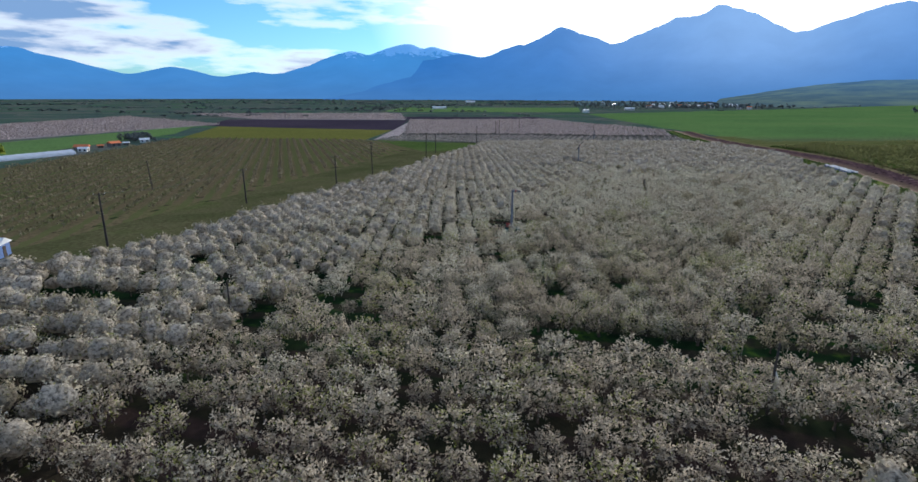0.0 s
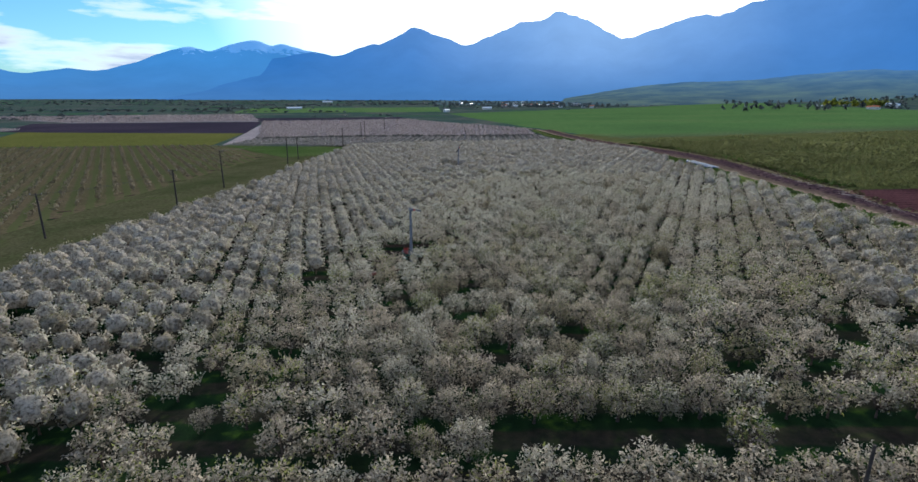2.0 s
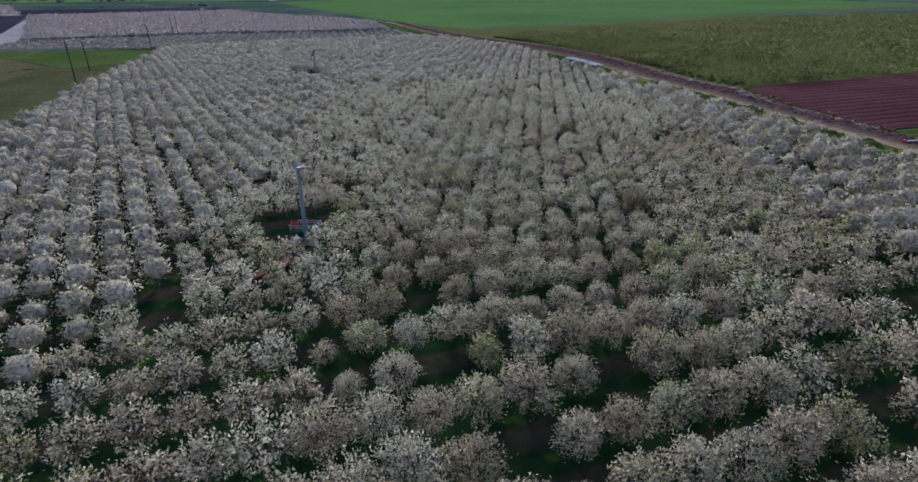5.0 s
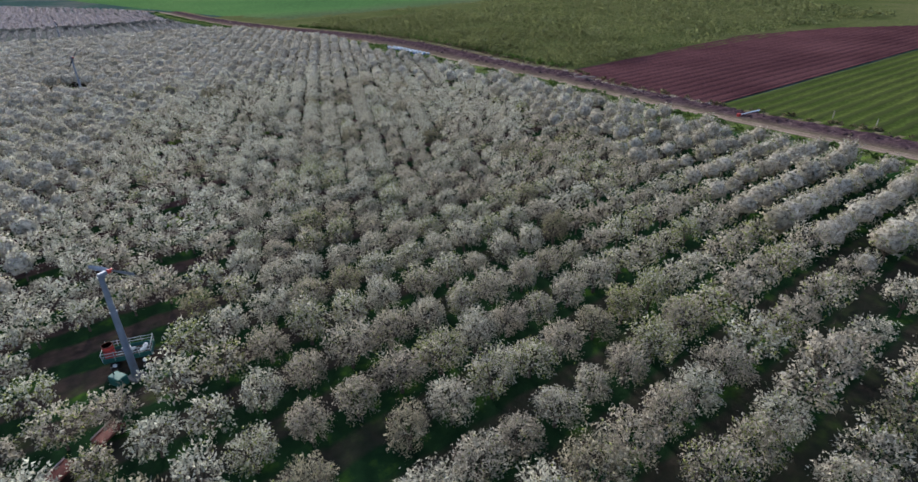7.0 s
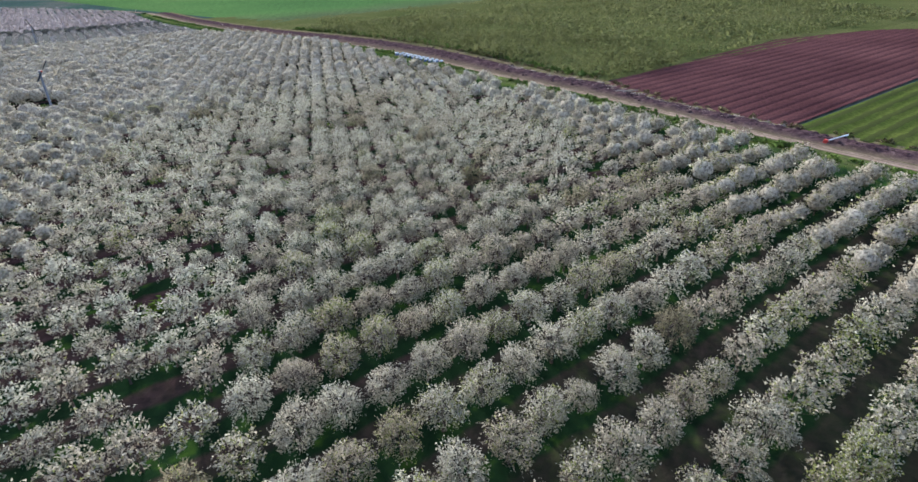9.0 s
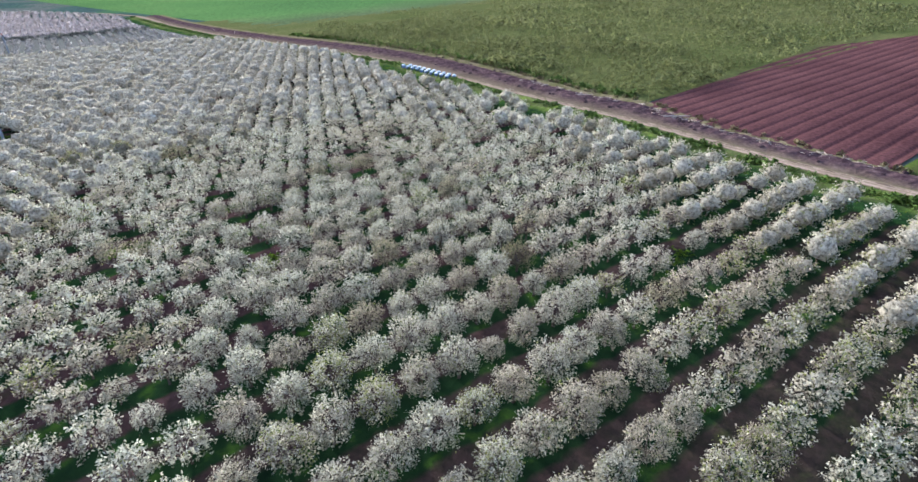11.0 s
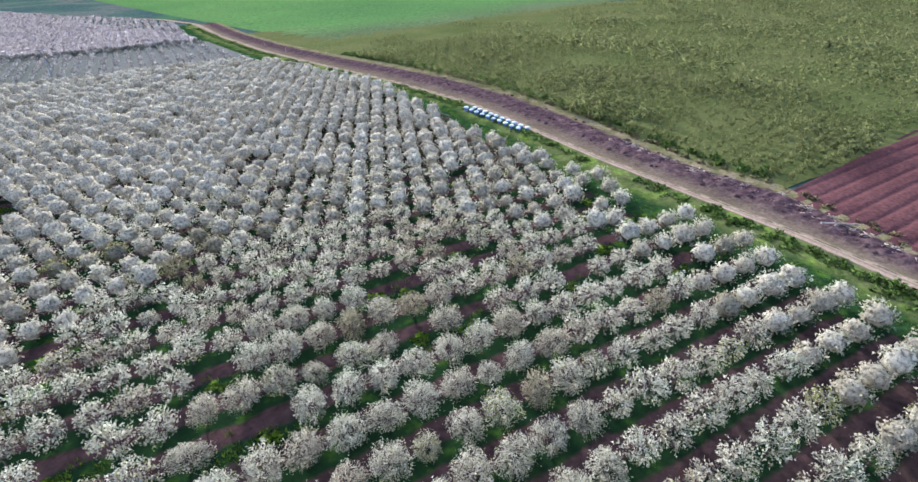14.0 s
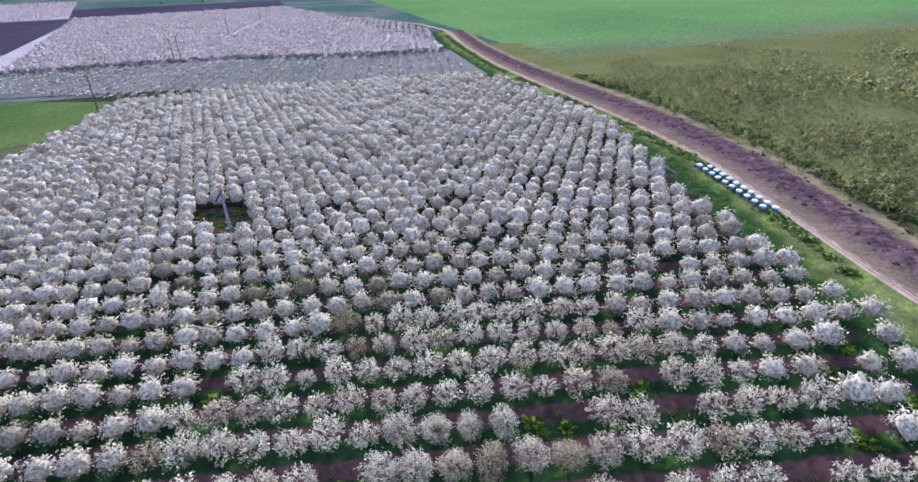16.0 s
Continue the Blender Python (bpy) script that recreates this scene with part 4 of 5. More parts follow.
rng = random.Random(7)
near_trees, close_trees, mid_trees, far_trees, last_trees = [], [], [], [], []
for j in range(-16, 80):
    for i in range(-45, 70):
        x, y = (float(v) for v in tree_place(i, j))
        jx, jy, turn, size, tall = rng.gauss(0, 0.10), rng.gauss(0, 0.10), rng.uniform(0, 360), rng.gauss(1.055, 0.07), rng.gauss(0.98, 0.06)
        if rng.random() < 0.03:
            size *= 0.75
        luck = rng.random()
        tone = FADED.get((i, j), 0.12 if luck < 0.02 else 0.3 + 0.65 * rng.random())
        leafing = LEAFING.get((i, j), 0.55 * rng.random() if luck > (0.45 if y < 95 and x > 32 else 0.66 if y < 112 else 0.92) else 0.0)
        if not inside(x, y, OUTLINE) or (i, j) in GAPS:
            continue
        size = max(0.55, min(1.26, size))
        if y < 72:      # the oldest trees stand closer
            size *= 1.11
        row = (x + jx, y + jy, turn, size, size * tall, tone, leafing)
        dist = off_line(x, y, (14, 62), (66, 146))
        if dist < 16.5:
            near_trees.append(row)
        elif dist < 36 or off_line(x, y, (-8, 36), (14, 62)) < 24:
            close_trees.append(row)
        elif off_line(x, y, (0, 30), (60, 140)) < 66:
            mid_trees.append(row)
        elif off_line(x, y, (0, 30), (60, 140)) < 130:
            far_trees.append(row)
        else:
            last_trees.append(row)

for k, (x, y, turn, size, tall, tone, leafing) in enumerate(near_trees):
    crown_me, trunk_me = NEAR_KINDS[k % 6]
    wide = rng.uniform(0.93, 1.08)
    t = new("cherry_tree")
    t.matrix_world = at_ground(x, y, turn) @ Matrix.Diagonal((size * wide, size / wide, tall, 1))
    tagged(t, "round-crowned cherry tree in full white blossom", "tree", "orchard trees in rows")
    for nm, me in (("trunk", trunk_me), ("crown", crown_me)):
        o = new(nm, me)
        o.parent = t
    o["tone"], o["leafing"] = tone, leafing


def forest(name, kinds, rows, material, label, category):
    """Many trees of a kind in one mesh; rows are x, y, turn, width, height and, where they have them, tone and share of leaves."""
    vs, fs, base, tones, leaves, ns = [], [], 0, [], [], []
    for k, (x, y, turn, sx, sz, *own) in enumerate(rows):
        v, f, *nrm = kinds[k % len(kinds)]
        c, s = math.cos(radians(turn)), math.sin(radians(turn))
        w = np.empty_like(v)
        w[:, 0] = (v[:, 0] * c - v[:, 1] * s) * sx + x
        w[:, 1] = (v[:, 0] * s + v[:, 1] * c) * sx + y
        w[:, 2] = v[:, 2] * sz + gz(x, y)
        if nrm:
            nv = nrm[0]
            ns.append(np.stack([nv[:, 0] * c - nv[:, 1] * s, nv[:, 0] * s + nv[:, 1] * c, nv[:, 2]], -1))
        vs.append(w)
        fs.append(f + base)
        base += len(v)
        tones.append(np.full(len(f), own[0] if own else 0.3 + 0.65 * ((turn * 7.13) % 1.0), np.float32))
        leaves.append(np.full(len(f), own[1] if own else 0.0, np.float32))
    ob = new(name, mesh_from(name, np.concatenate(vs), np.concatenate(fs), material, normals=np.concatenate(ns) if ns else None))
    ob.data.attributes.new("tone", "FLOAT", "FACE").data.foreach_set("value", np.concatenate(tones))
    ob.data.attributes.new("leafing", "FLOAT", "FACE").data.foreach_set("value", np.concatenate(leaves))
    return tagged(ob, label, category, kind="stuff")


def spindle(radius, height, sides=3):
    """A plain tapered stem as triangles, for trees too far off to show more."""
    v = [(math.cos(k * 2.094) * radius, math.sin(k * 2.094) * radius, -0.1) for k in range(3)] + [(0, 0, height)]
    return np.array(v, float), np.array([(0, 1, 3), (1, 2, 3), (2, 0, 3)])


def limbs(seed):
    """Stem and forking limbs as triangles."""
    r = np.random.default_rng(seed)
    vs, fs = [spindle(0.13, 1.5)[0]], [spindle(0.13, 1.5)[1]]
    base = 4
    for k in range(9):
        a = k * 0.7 + r.uniform(-.3, .3)
        tip = np.array([math.cos(a) * r.uniform(.9, 1.6), math.sin(a) * r.uniform(.9, 1.6), r.uniform(1.6, 3.4)])
        root = np.array([0, 0, 0.6])
        vs.append(np.array([root + (0.05, 0, 0), root + (-0.03, 0.05, 0), root + (-0.03, -0.05, 0), tip]))
        fs.append(np.array([(0, 1, 3), (1, 2, 3), (2, 0, 3)]) + base)
        base += 4
    return np.concatenate(vs), np.concatenate(fs)


forest("close_cherry_rows", CLOSE_KINDS, close_trees, BLOSSOM, "rows of round white-blossoming cherry trees", "orchard")
forest("close_cherry_limbs", [limbs(10 + k) for k in range(4)], close_trees, BARK, "dark stems and limbs under the blossom", "orchard")
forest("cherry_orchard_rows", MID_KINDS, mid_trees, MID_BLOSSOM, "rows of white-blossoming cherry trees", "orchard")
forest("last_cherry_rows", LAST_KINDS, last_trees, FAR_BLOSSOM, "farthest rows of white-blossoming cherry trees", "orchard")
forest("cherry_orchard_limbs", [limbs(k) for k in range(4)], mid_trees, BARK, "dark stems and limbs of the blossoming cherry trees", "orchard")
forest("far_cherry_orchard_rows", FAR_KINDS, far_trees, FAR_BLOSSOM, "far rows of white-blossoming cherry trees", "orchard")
hearts = [heart(k, 1.66, 1.28, 1.85) for k in range(5)]
forest("cherry_orchard_twigs", [heart(20 + k, 1.28, 1.10, 1.85) for k in range(5)], mid_trees, TWIG, "greyish twigs inside the blossoming crowns", "orchard")
forest("far_cherry_orchard_twigs", hearts, far_trees + last_trees, TWIG, "greyish twigs inside the far blossoming crowns", "orchard")
forest("far_cherry_orchard_stems", [spindle(0.12, 1.6)], far_trees, BARK, "dark stems of the far cherry trees", "orchard")


def planted(poly, along, gap_along, gap_across, jitter, size, seed, keep=1.0):
    """Places in rows within a plan outline."""
    r = random.Random(seed)
    u = Vector(along).normalized()
    n = Vector((-u.y, u.x))
    ps = [Vector(p) for p in poly]
    us, ns = [p.dot(u) for p in ps], [p.dot(n) for p in ps]
    rows = []
    b = min(ns)
    while b < max(ns):
        a = min(us)
        while a < max(us):
            p = u * (a + r.gauss(0, jitter)) + n * (b + r.gauss(0, jitter * 0.6))
            s = size * r.uniform(0.75, 1.25)
            turn, h, k = r.uniform(0, 360), r.uniform(0.85, 1.15), r.random()
            if k < keep and inside(p.x, p.y, poly):
                rows.append((p.x, p.y, turn, s, s * h))
            a += gap_along
        b += gap_across
    return rows


PINK_POLY = [(-46, 452), (10, 446), (58, 436), (113, 406), (160, 398), (184, 480), (176, 545), (155, 600), (122, 762), (-68, 752)]
BELT_POLY = [(-62, 402), (-20, 386), (20, 352), (58, 354), (100, 341), (147, 326), (158, 390), (112, 403), (56, 433), (10, 443), (-48, 450)]

tiny = [crown_arrays(400 + k, 20, 1, 0.45, 1.95, 0.72, 1.1, loose=2.5, long=1.15, own_way=0.2)[:3] for k in range(5)]
forest("pink_orchard_rows", tiny, [q for q in planted(PINK_POLY, ACROSS, 3.4, 4.4, 0.3, 1.05, 11) if off_line(q[0], q[1], (15, 372), (91, 640)) > 1.9], PINK_BLOSSOM, "far orchard in pale pink blossom", "orchard")
forest("young_orchard_belt", tiny, planted(BELT_POLY, ACROSS, 3.2, 4.4, 0.25, 0.72, 12, 0.9), GREY_TWIGS, "belt of small grey young trees", "orchard")
line = [(-48, 450), (10, 443), (56, 434), (112, 404), (158, 391)]
dark_rows = []
r = random.Random(5)
for (x0, y0), (x1, y1) in zip(line, line[1:]):
    for k in range(int(math.hypot(x1 - x0, y1 - y0) / 0.42)):
        t, q = r.random(), r.uniform(0.45, 0.95)
        dark_rows.append((x0 + (x1 - x0) * t + r.gauss(0, 0.8), y0 + (y1 - y0) * t + r.gauss(-2.0, 3.2), r.uniform(0, 360), q, q * 1.3))
forest("field_hedge", tiny, dark_rows, DARK_HEDGE, "dark straggling band of bare young trees between two orchards", "hedge")
forest("far_left_orchard", tiny, planted([(-353, 405), (-530, 600), (-520, 850), (-285, 640)], ACROSS, 4.5, 5.5, 0.4, 1.1, 13), PINK_BLOSSOM, "far orchard in dull pink blossom", "orchard")
forest("distant_orchard", tiny, planted([(-290, 775), (-75, 765), (-110, 1010), (-480, 960)], ACROSS, 6.5, 7.5, 0.5, 1.3, 14), PINK_BLOSSOM, "distant orchard in dull pink blossom", "orchard")

# bare young orchard on the other side of the power line
LEFT_POLY = [(-92, 100), (-203, 236), (-222, 418), (-68, 392), (-38, 300), (-52, 228), (-72, 165)]
small = [crown_arrays(500 + k, 7, 2, 0.28, 0.8, 0.9, 1.2, own_way=0.2)[:3] for k in range(5)]
left_rows = planted(LEFT_POLY, (-0.31, 0.95), 2.6, 4.6, 0.2, 1.0, 15, 0.95)
forest("bare_young_orchard", small, left_rows, BARE, "rows of small bare brown young trees", "orchard")
forest("bare_young_stems", [spindle(0.08, 1.7)], left_rows, BARK, "thin stems of bare young trees", "orchard")

# bushy plantation beyond the tilled strip
BUSH_POLY = [(139.5, 129.5), (229, 108.5), (330, 65.5), (420, 130), (540, 230), (470, 285), (300, 330), (190, 330), (175, 290), (170.5, 250), (162, 210), (150.5, 172)]
bushy = [crown_arrays(600 + k, 40, 2, 0.255, 1.30, 1.50, 1.55, long=1.8, own_way=0.3)[:3] for k in range(5)]
sparse = [crown_arrays(620 + k, 13, 1, 0.46, 1.35, 1.30, 1.30, long=1.7, own_way=0.2)[:3] for k in range(5)]
bush_rows = [(x, y, t, w * k, h * k * 0.95) for x, y, t, w, h in planted(BUSH_POLY, ROW, 2.3, 3.4, 0.5, 0.95, 16, 0.92) for k in (0.84 + 0.62 * noise.noise((x * 0.035, y * 0.035, 0)) - max(0, 0.142 * x + 0.99 * y - 290) * 0.008,) if k > 0.45]
forest("plantation_bushes", bushy, [q for q in bush_rows if q[0] < beside(STRIP_R, q[1], 62)[0]], BUSH, "rows of bushy olive-green young trees", "plantation")
forest("far_plantation_bushes", sparse, [q for q in bush_rows if q[0] >= beside(STRIP_R, q[1], 62)[0]], BUSH, "far rows of bushy olive-green young trees", "plantation")

# shrubs along the orchard side of the track
shrub = [crown_arrays(700 + k, 22, 3, 0.22, 0.95, 0.7, 0.5)[:3] for k in range(5)]
r = random.Random(21)
rows = []
for (x0, y0), (x1, y1) in zip(ROAD_L[1:12], ROAD_L[2:13]):
    for k in range(int(math.hypot(x1 - x0, y1 - y0) / 0.38)):
        s = r.random()
        for off in (r.gauss(-1.9, 0.8),):
            if noise.noise((x0 * 0.03 + s, y0 * 0.05 + s * 2, 3)) > -0.28:
                q = r.uniform(0.5, 1.2)
                rows.append((x0 + (x1 - x0) * s + off, y0 + (y1 - y0) * s, r.uniform(0, 360), q, q * r.uniform(0.5, 0.9)))
forest("track_hedge", shrub, rows, HEDGE, "low dark green shrubs along the track", "hedge")
rows = []
for (x0, y0), (x1, y1) in zip(STRIP_R[1:13], STRIP_R[2:14]):
    for k in range(int(math.hypot(x1 - x0, y1 - y0) / 1.4)):
        s, q = r.random(), r.uniform(0.4, 0.9)
        rows.append((x0 + (x1 - x0) * s + r.gauss(0.2, 0.5), y0 + (y1 - y0) * s, r.uniform(0, 360), q, q))
        if r.random() < 0.7:
            q *= 0.6
            rows.append((x0 + (x1 - x0) * s - r.uniform(2, 5), y0 + (y1 - y0) * s, r.uniform(0, 360), q, q * 0.7))
forest("strip_weeds", shrub, rows, PETAL_BUSH, "dry weeds and roots along the tilled strip", "weeds")


# clods and pale roots thrown up along the dark bank
clod_rows, root_rows = [], []
for k in range(1500):
    y = r.uniform(50, 235)
    a, b = beside(ROAD_R[:13], y, 0)[0], beside(STRIP_R, y, 0)[0]
    w = min(0.80, max(0.26, r.gauss(0.52, 0.12)))
    q = 0.10 + 0.34 * r.random() ** 2
    clod_rows.append((a + (b - a) * w, y, r.uniform(0, 360), q * r.uniform(0.9, 1.5), q))
for k in range(150):
    y = r.uniform(88, 165)
    a, b = beside(ROAD_R[:13], y, 0)[0], beside(STRIP_R, y, 0)[0]
    q = r.uniform(0.5, 1.1)
    root_rows.append((a + (b - a) * min(0.8, max(0.4, r.gauss(0.60, 0.06))), y, r.uniform(0, 360), q, q))
forest("bank_clods", [heart(60 + k, 1.0, 1.0, 0.75) for k in range(5)], clod_rows, STRIP_SOIL, "dark clods of earth along the bank", "clods")


def root_tangle(seed):
    """A few crossed sticks as thin three-sided prisms."""
    rr = np.random.default_rng(seed)
    vs, fs = [], []
    for k in range(5):
        a, c = rr.uniform(0, 6.28), np.array([rr.normal(0, 0.25), rr.normal(0, 0.25), 0.45 + rr.uniform(0, 0.25)])
        d = np.array([math.cos(a), math.sin(a), rr.uniform(-0.25, 0.25)]) * rr.uniform(0.3, 0.8)
        n = np.array([-math.sin(a), math.cos(a), 0]) * 0.045
        base = len(vs)
        vs += [c - d - n, c - d + n, c - d + (0, 0, 0.08), c + d - n * 0.5, c + d + n * 0.5, c + d + (0, 0, 0.05)]
        fs += [(base + p, base + q, base + t) for p, q, t in ((0, 1, 4), (0, 4, 3), (1, 2, 5), (1, 5, 4), (2, 0, 3), (2, 3, 5), (0, 2, 1), (3, 4, 5))]
    return np.array(vs), np.array(fs)


forest("bank_roots", [root_tangle(k) for k in range(5)], root_rows, PALE_WOOD, "pale roots and sticks lying along the bank", "sticks")
# dense dark fringe where the plantation meets the strip
fringe = []
for k in range(360):
    y = r.uniform(134, 300)
    q = r.uniform(0.5, 1.15)
    fringe.append((beside(STRIP_R, y, 1.2 + abs(r.gauss(0, 2.2)))[0], y, r.uniform(0, 360), q, q * r.uniform(0.7, 1.1)))
forest("plantation_fringe", shrub, fringe, HEDGE, "dense dark green growth at the edge of the plantation", "bushes")


def tuft(seed):
    rr = np.random.default_rng(seed)
    vs, fs = [], []
    for k in range(14):
        a, b = rr.uniform(0, 6.28), rr.uniform(0, 6.28)
        c = np.array([math.cos(a), math.sin(a), 0]) * rr.uniform(0, .5)
        w = np.array([math.cos(b), math.sin(b), 0]) * 0.09
        tip = c + np.array([rr.normal(0, .14), rr.normal(0, .14), rr.uniform(.25, .5)])
        vs += [c - w, c + w, tip]
        fs.append((3 * k, 3 * k + 1, 3 * k + 2))
    return np.array(vs), np.array(fs)


rows, mounds = [], []
for (i, j) in sorted(GAPS):
    if j < 27:
        continue
    x, y = (float(v) for v in tree_place(i, j))
    for k in range(12):
        q = r.uniform(0.6, 1.2)
        rows.append((x + r.gauss(0, 1.2), y + r.gauss(0, 0.9), r.uniform(0, 360), q, q))
    for k in range(r.choice((0, 1, 1, 2))):
        q = r.uniform(0.9, 1.5)
        mounds.append((x + r.gauss(0, 0.9), y + r.gauss(0, 0.5), r.uniform(0, 360), q, q * 0.36))
for k in range(4200):
    s = r.randrange(1, 11)
    (x0, y0), (x1, y1), (x2, y2), (x3, y3) = VERGE_L[s], VERGE_L[s + 1], ROAD_L[s], ROAD_L[s + 1]
    a, b, q = r.random(), r.uniform(0.15, 0.97), r.uniform(0.5, 1.1)
    x, y = (x0 + (x1 - x0) * a) * (1 - b) + (x2 + (x3 - x2) * a) * b, (y0 + (y1 - y0) * a) * (1 - b) + (y2 + (y3 - y2) * a) * b
    rows.append((x, y, r.uniform(0, 360), q, q))
forest("weed_mounds", shrub, mounds, MOUND, "bright yellow-green weeds in the gaps of the rows", "weeds")
forest("grass_tufts", [tuft(k) for k in range(5)], rows, GRASS, "bright green grass tufts in the gaps and on the verge", "grass")


# ------------------------------------------------------------ things in the orchard
def wind_machine(x, y, turn, blade_turn, label, blade_mat):
    """Frost fan: tapered tube tower, gearbox and a two-bladed propeller, engine box at the foot."""
    e = thing("wind_machine", at_ground(x, y, turn), label, "wind machine", "frost fans in the orchard")
    bm = bmesh.new()
    box(bm, (0, 0, 0.1), (1.1, 1.1, 0.35), 0.04)
    part("footing", bm, CONCRETE, e, "concrete footing")
    bm = bmesh.new()
    zs = [0.27, 2.9, 6.0, 8.8]
    for k in range(3):
        tube(bm, (0, 0, zs[k]), (0, 0, zs[k + 1] + 0.02), 0.27 - 0.035 * k, 0.24 - 0.035 * k, 16)
        tube(bm, (0, 0, zs[k + 1] - 0.06), (0, 0, zs[k + 1] + 0.05), 0.29 - 0.035 * k, 0.29 - 0.035 * k, 16)
    part("tower", bm, GALV, e, "grey galvanised tube tower")
    bm = bmesh.new()
    box(bm, (0, 0.15, 9.0), (0.30, 0.62, 0.30), 0.06)
    part("gearbox", bm, GALV, e, "grey gearbox")
    bm = bmesh.new()
    tube(bm, (0, 0.55, 9.0), (0, 0.86, 8.96), 0.17, 0.12, 12)
    part("hub", bm, RED_PAINT, e, "red propeller hub")
    for s in (0, 180):
        bm = bmesh.new()
        spin = Matrix.Translation((0, 0.75, 8.98)) @ pose(0, 0, 0, -6, 0, 0) @ pose(0, 0, 0, 0, blade_turn + s, 0)
        n = 7
        ring = []
        for k in range(n):
            z = 0.12 + 2.2 * k / (n - 1)
            w = 0.10 + 0.10 * math.sin(math.pi * min(1, k / 3.2) / 2) - 0.07 * k / (n - 1)
            tw = radians(38 - 26 * k / (n - 1))
            dx, dy = math.cos(tw) * w, math.sin(tw) * w
            ring.append([bm.verts.new(spin @ Vector(q)) for q in ((-dx, -dy, z), (0.02, -0.028, z), (dx, dy, z), (-0.02, 0.028, z))])
        for k in range(n - 1):
            for c in range(4):
                bm.faces.new((ring[k][c], ring[k][(c + 1) % 4], ring[k + 1][(c + 1) % 4], ring[k + 1][c]))
        bm.faces.new(ring[-1])
        part("blade", bm, blade_mat, e, "propeller blade")
    bm = bmesh.new()
    box(bm, (-0.2, -1.15, 0.75), (1.15, 0.75, 0.8), 0.06)
    part("engine_box", bm, GREEN_PAINT, e, "dark green engine housing")
    bm = bmesh.new()
    tube(bm, (-0.55, -1.15, 1.1), (-0.55, -1.15, 1.75), 0.05, 0.05, 8)
    part("exhaust", bm, STEEL_DARK, e)
    return e


wind_machine(10.6, 102.0, -75, 84, "tall grey frost fan above a parked trailer", GALV)
wind_machine(49.3, 218.0, 200, -38, "tall grey frost fan with red hub and dark blades", STEEL_DARK)
wind_machine(86.1, 341.0, 160, 20, "grey frost fan at the far end of the orchard", STEEL_DARK)


def farm_trailer(x, y, turn):
    e = thing("farm_trailer", at_ground(x, y, turn) @ Matrix.Diagonal((0.78, 0.78, 0.85, 1)), "dark green farm trailer with white railings, parked in a clearing", "trailer")
    bm = bmesh.new()
    box(bm, (0, 0, 0.85), (4.2, 1.9, 0.16), 0.03)
    part("bed", bm, DARK_WOOD, e, "dark plank bed")
    for sy in (-0.95, 0.95):
        bm = bmesh.new()
        box(bm, (0, sy, 1.05), (4.2, 0.06, 0.5), 0.02)
        part("side_panel", bm, GREEN_PAINT, e, "dark green side panel")
    for sx in (-2.1, 2.1):
        bm = bmesh.new()
        box(bm, (sx, 0, 1.05), (0.06, 1.9, 0.5), 0.02)
        part("end_panel", bm, GREEN_PAINT, e)
    for sy in (-0.98, 0.98):
        bm = bmesh.new()
        for z in (1.55, 1.85):
            tube(bm, (-2.1, sy, z), (2.1, sy, z), 0.03, 0.03, 6)
        for k in range(5):
            xx = -2.1 + k * 1.05
            tube(bm, (xx, sy, 1.0), (xx, sy * (1.12 if k in (0, 4) else 1.0), 1.95), 0.03, 0.03, 6)
        part("railing", bm, DULL_WHITE, e, "thin dull white railing")
    for sx in (-2.12, 2.12):
        bm = bmesh.new()
        tube(bm, (sx, -0.98, 1.85), (sx, 0.98, 1.85), 0.03, 0.03, 6)
        tube(bm, (sx, 0, 1.3), (sx, 0, 1.85), 0.03, 0.03, 6)
        part("end_rail", bm, DULL_WHITE, e, "thin dull white rail")
    for sx in (-1.3, 1.3):
        for sy in (-0.75, 0.75):
            w = bmesh.new()
            tube(w, (sx, sy - 0.13, 0.38), (sx, sy + 0.13, 0.38), 0.38, 0.38, 18)
            wheel = part("wheel", w, RUBBER, e, "black tyre")
            w = bmesh.new()
            tube(w, (sx, sy - 0.14, 0.38), (sx, sy + 0.14, 0.38), 0.19, 0.19, 12)
            part("rim", w, WHITE_PAINT, wheel, "pale rim")
    bm = bmesh.new()
    box(bm, (0, 0, 0.62), (4.0, 0.8, 0.14), 0.02)
    tube(bm, (2.0, 0, 0.62), (3.3, 0, 0.5), 0.06, 0.05, 8)
    part("chassis", bm, STEEL_DARK, e)
    return e


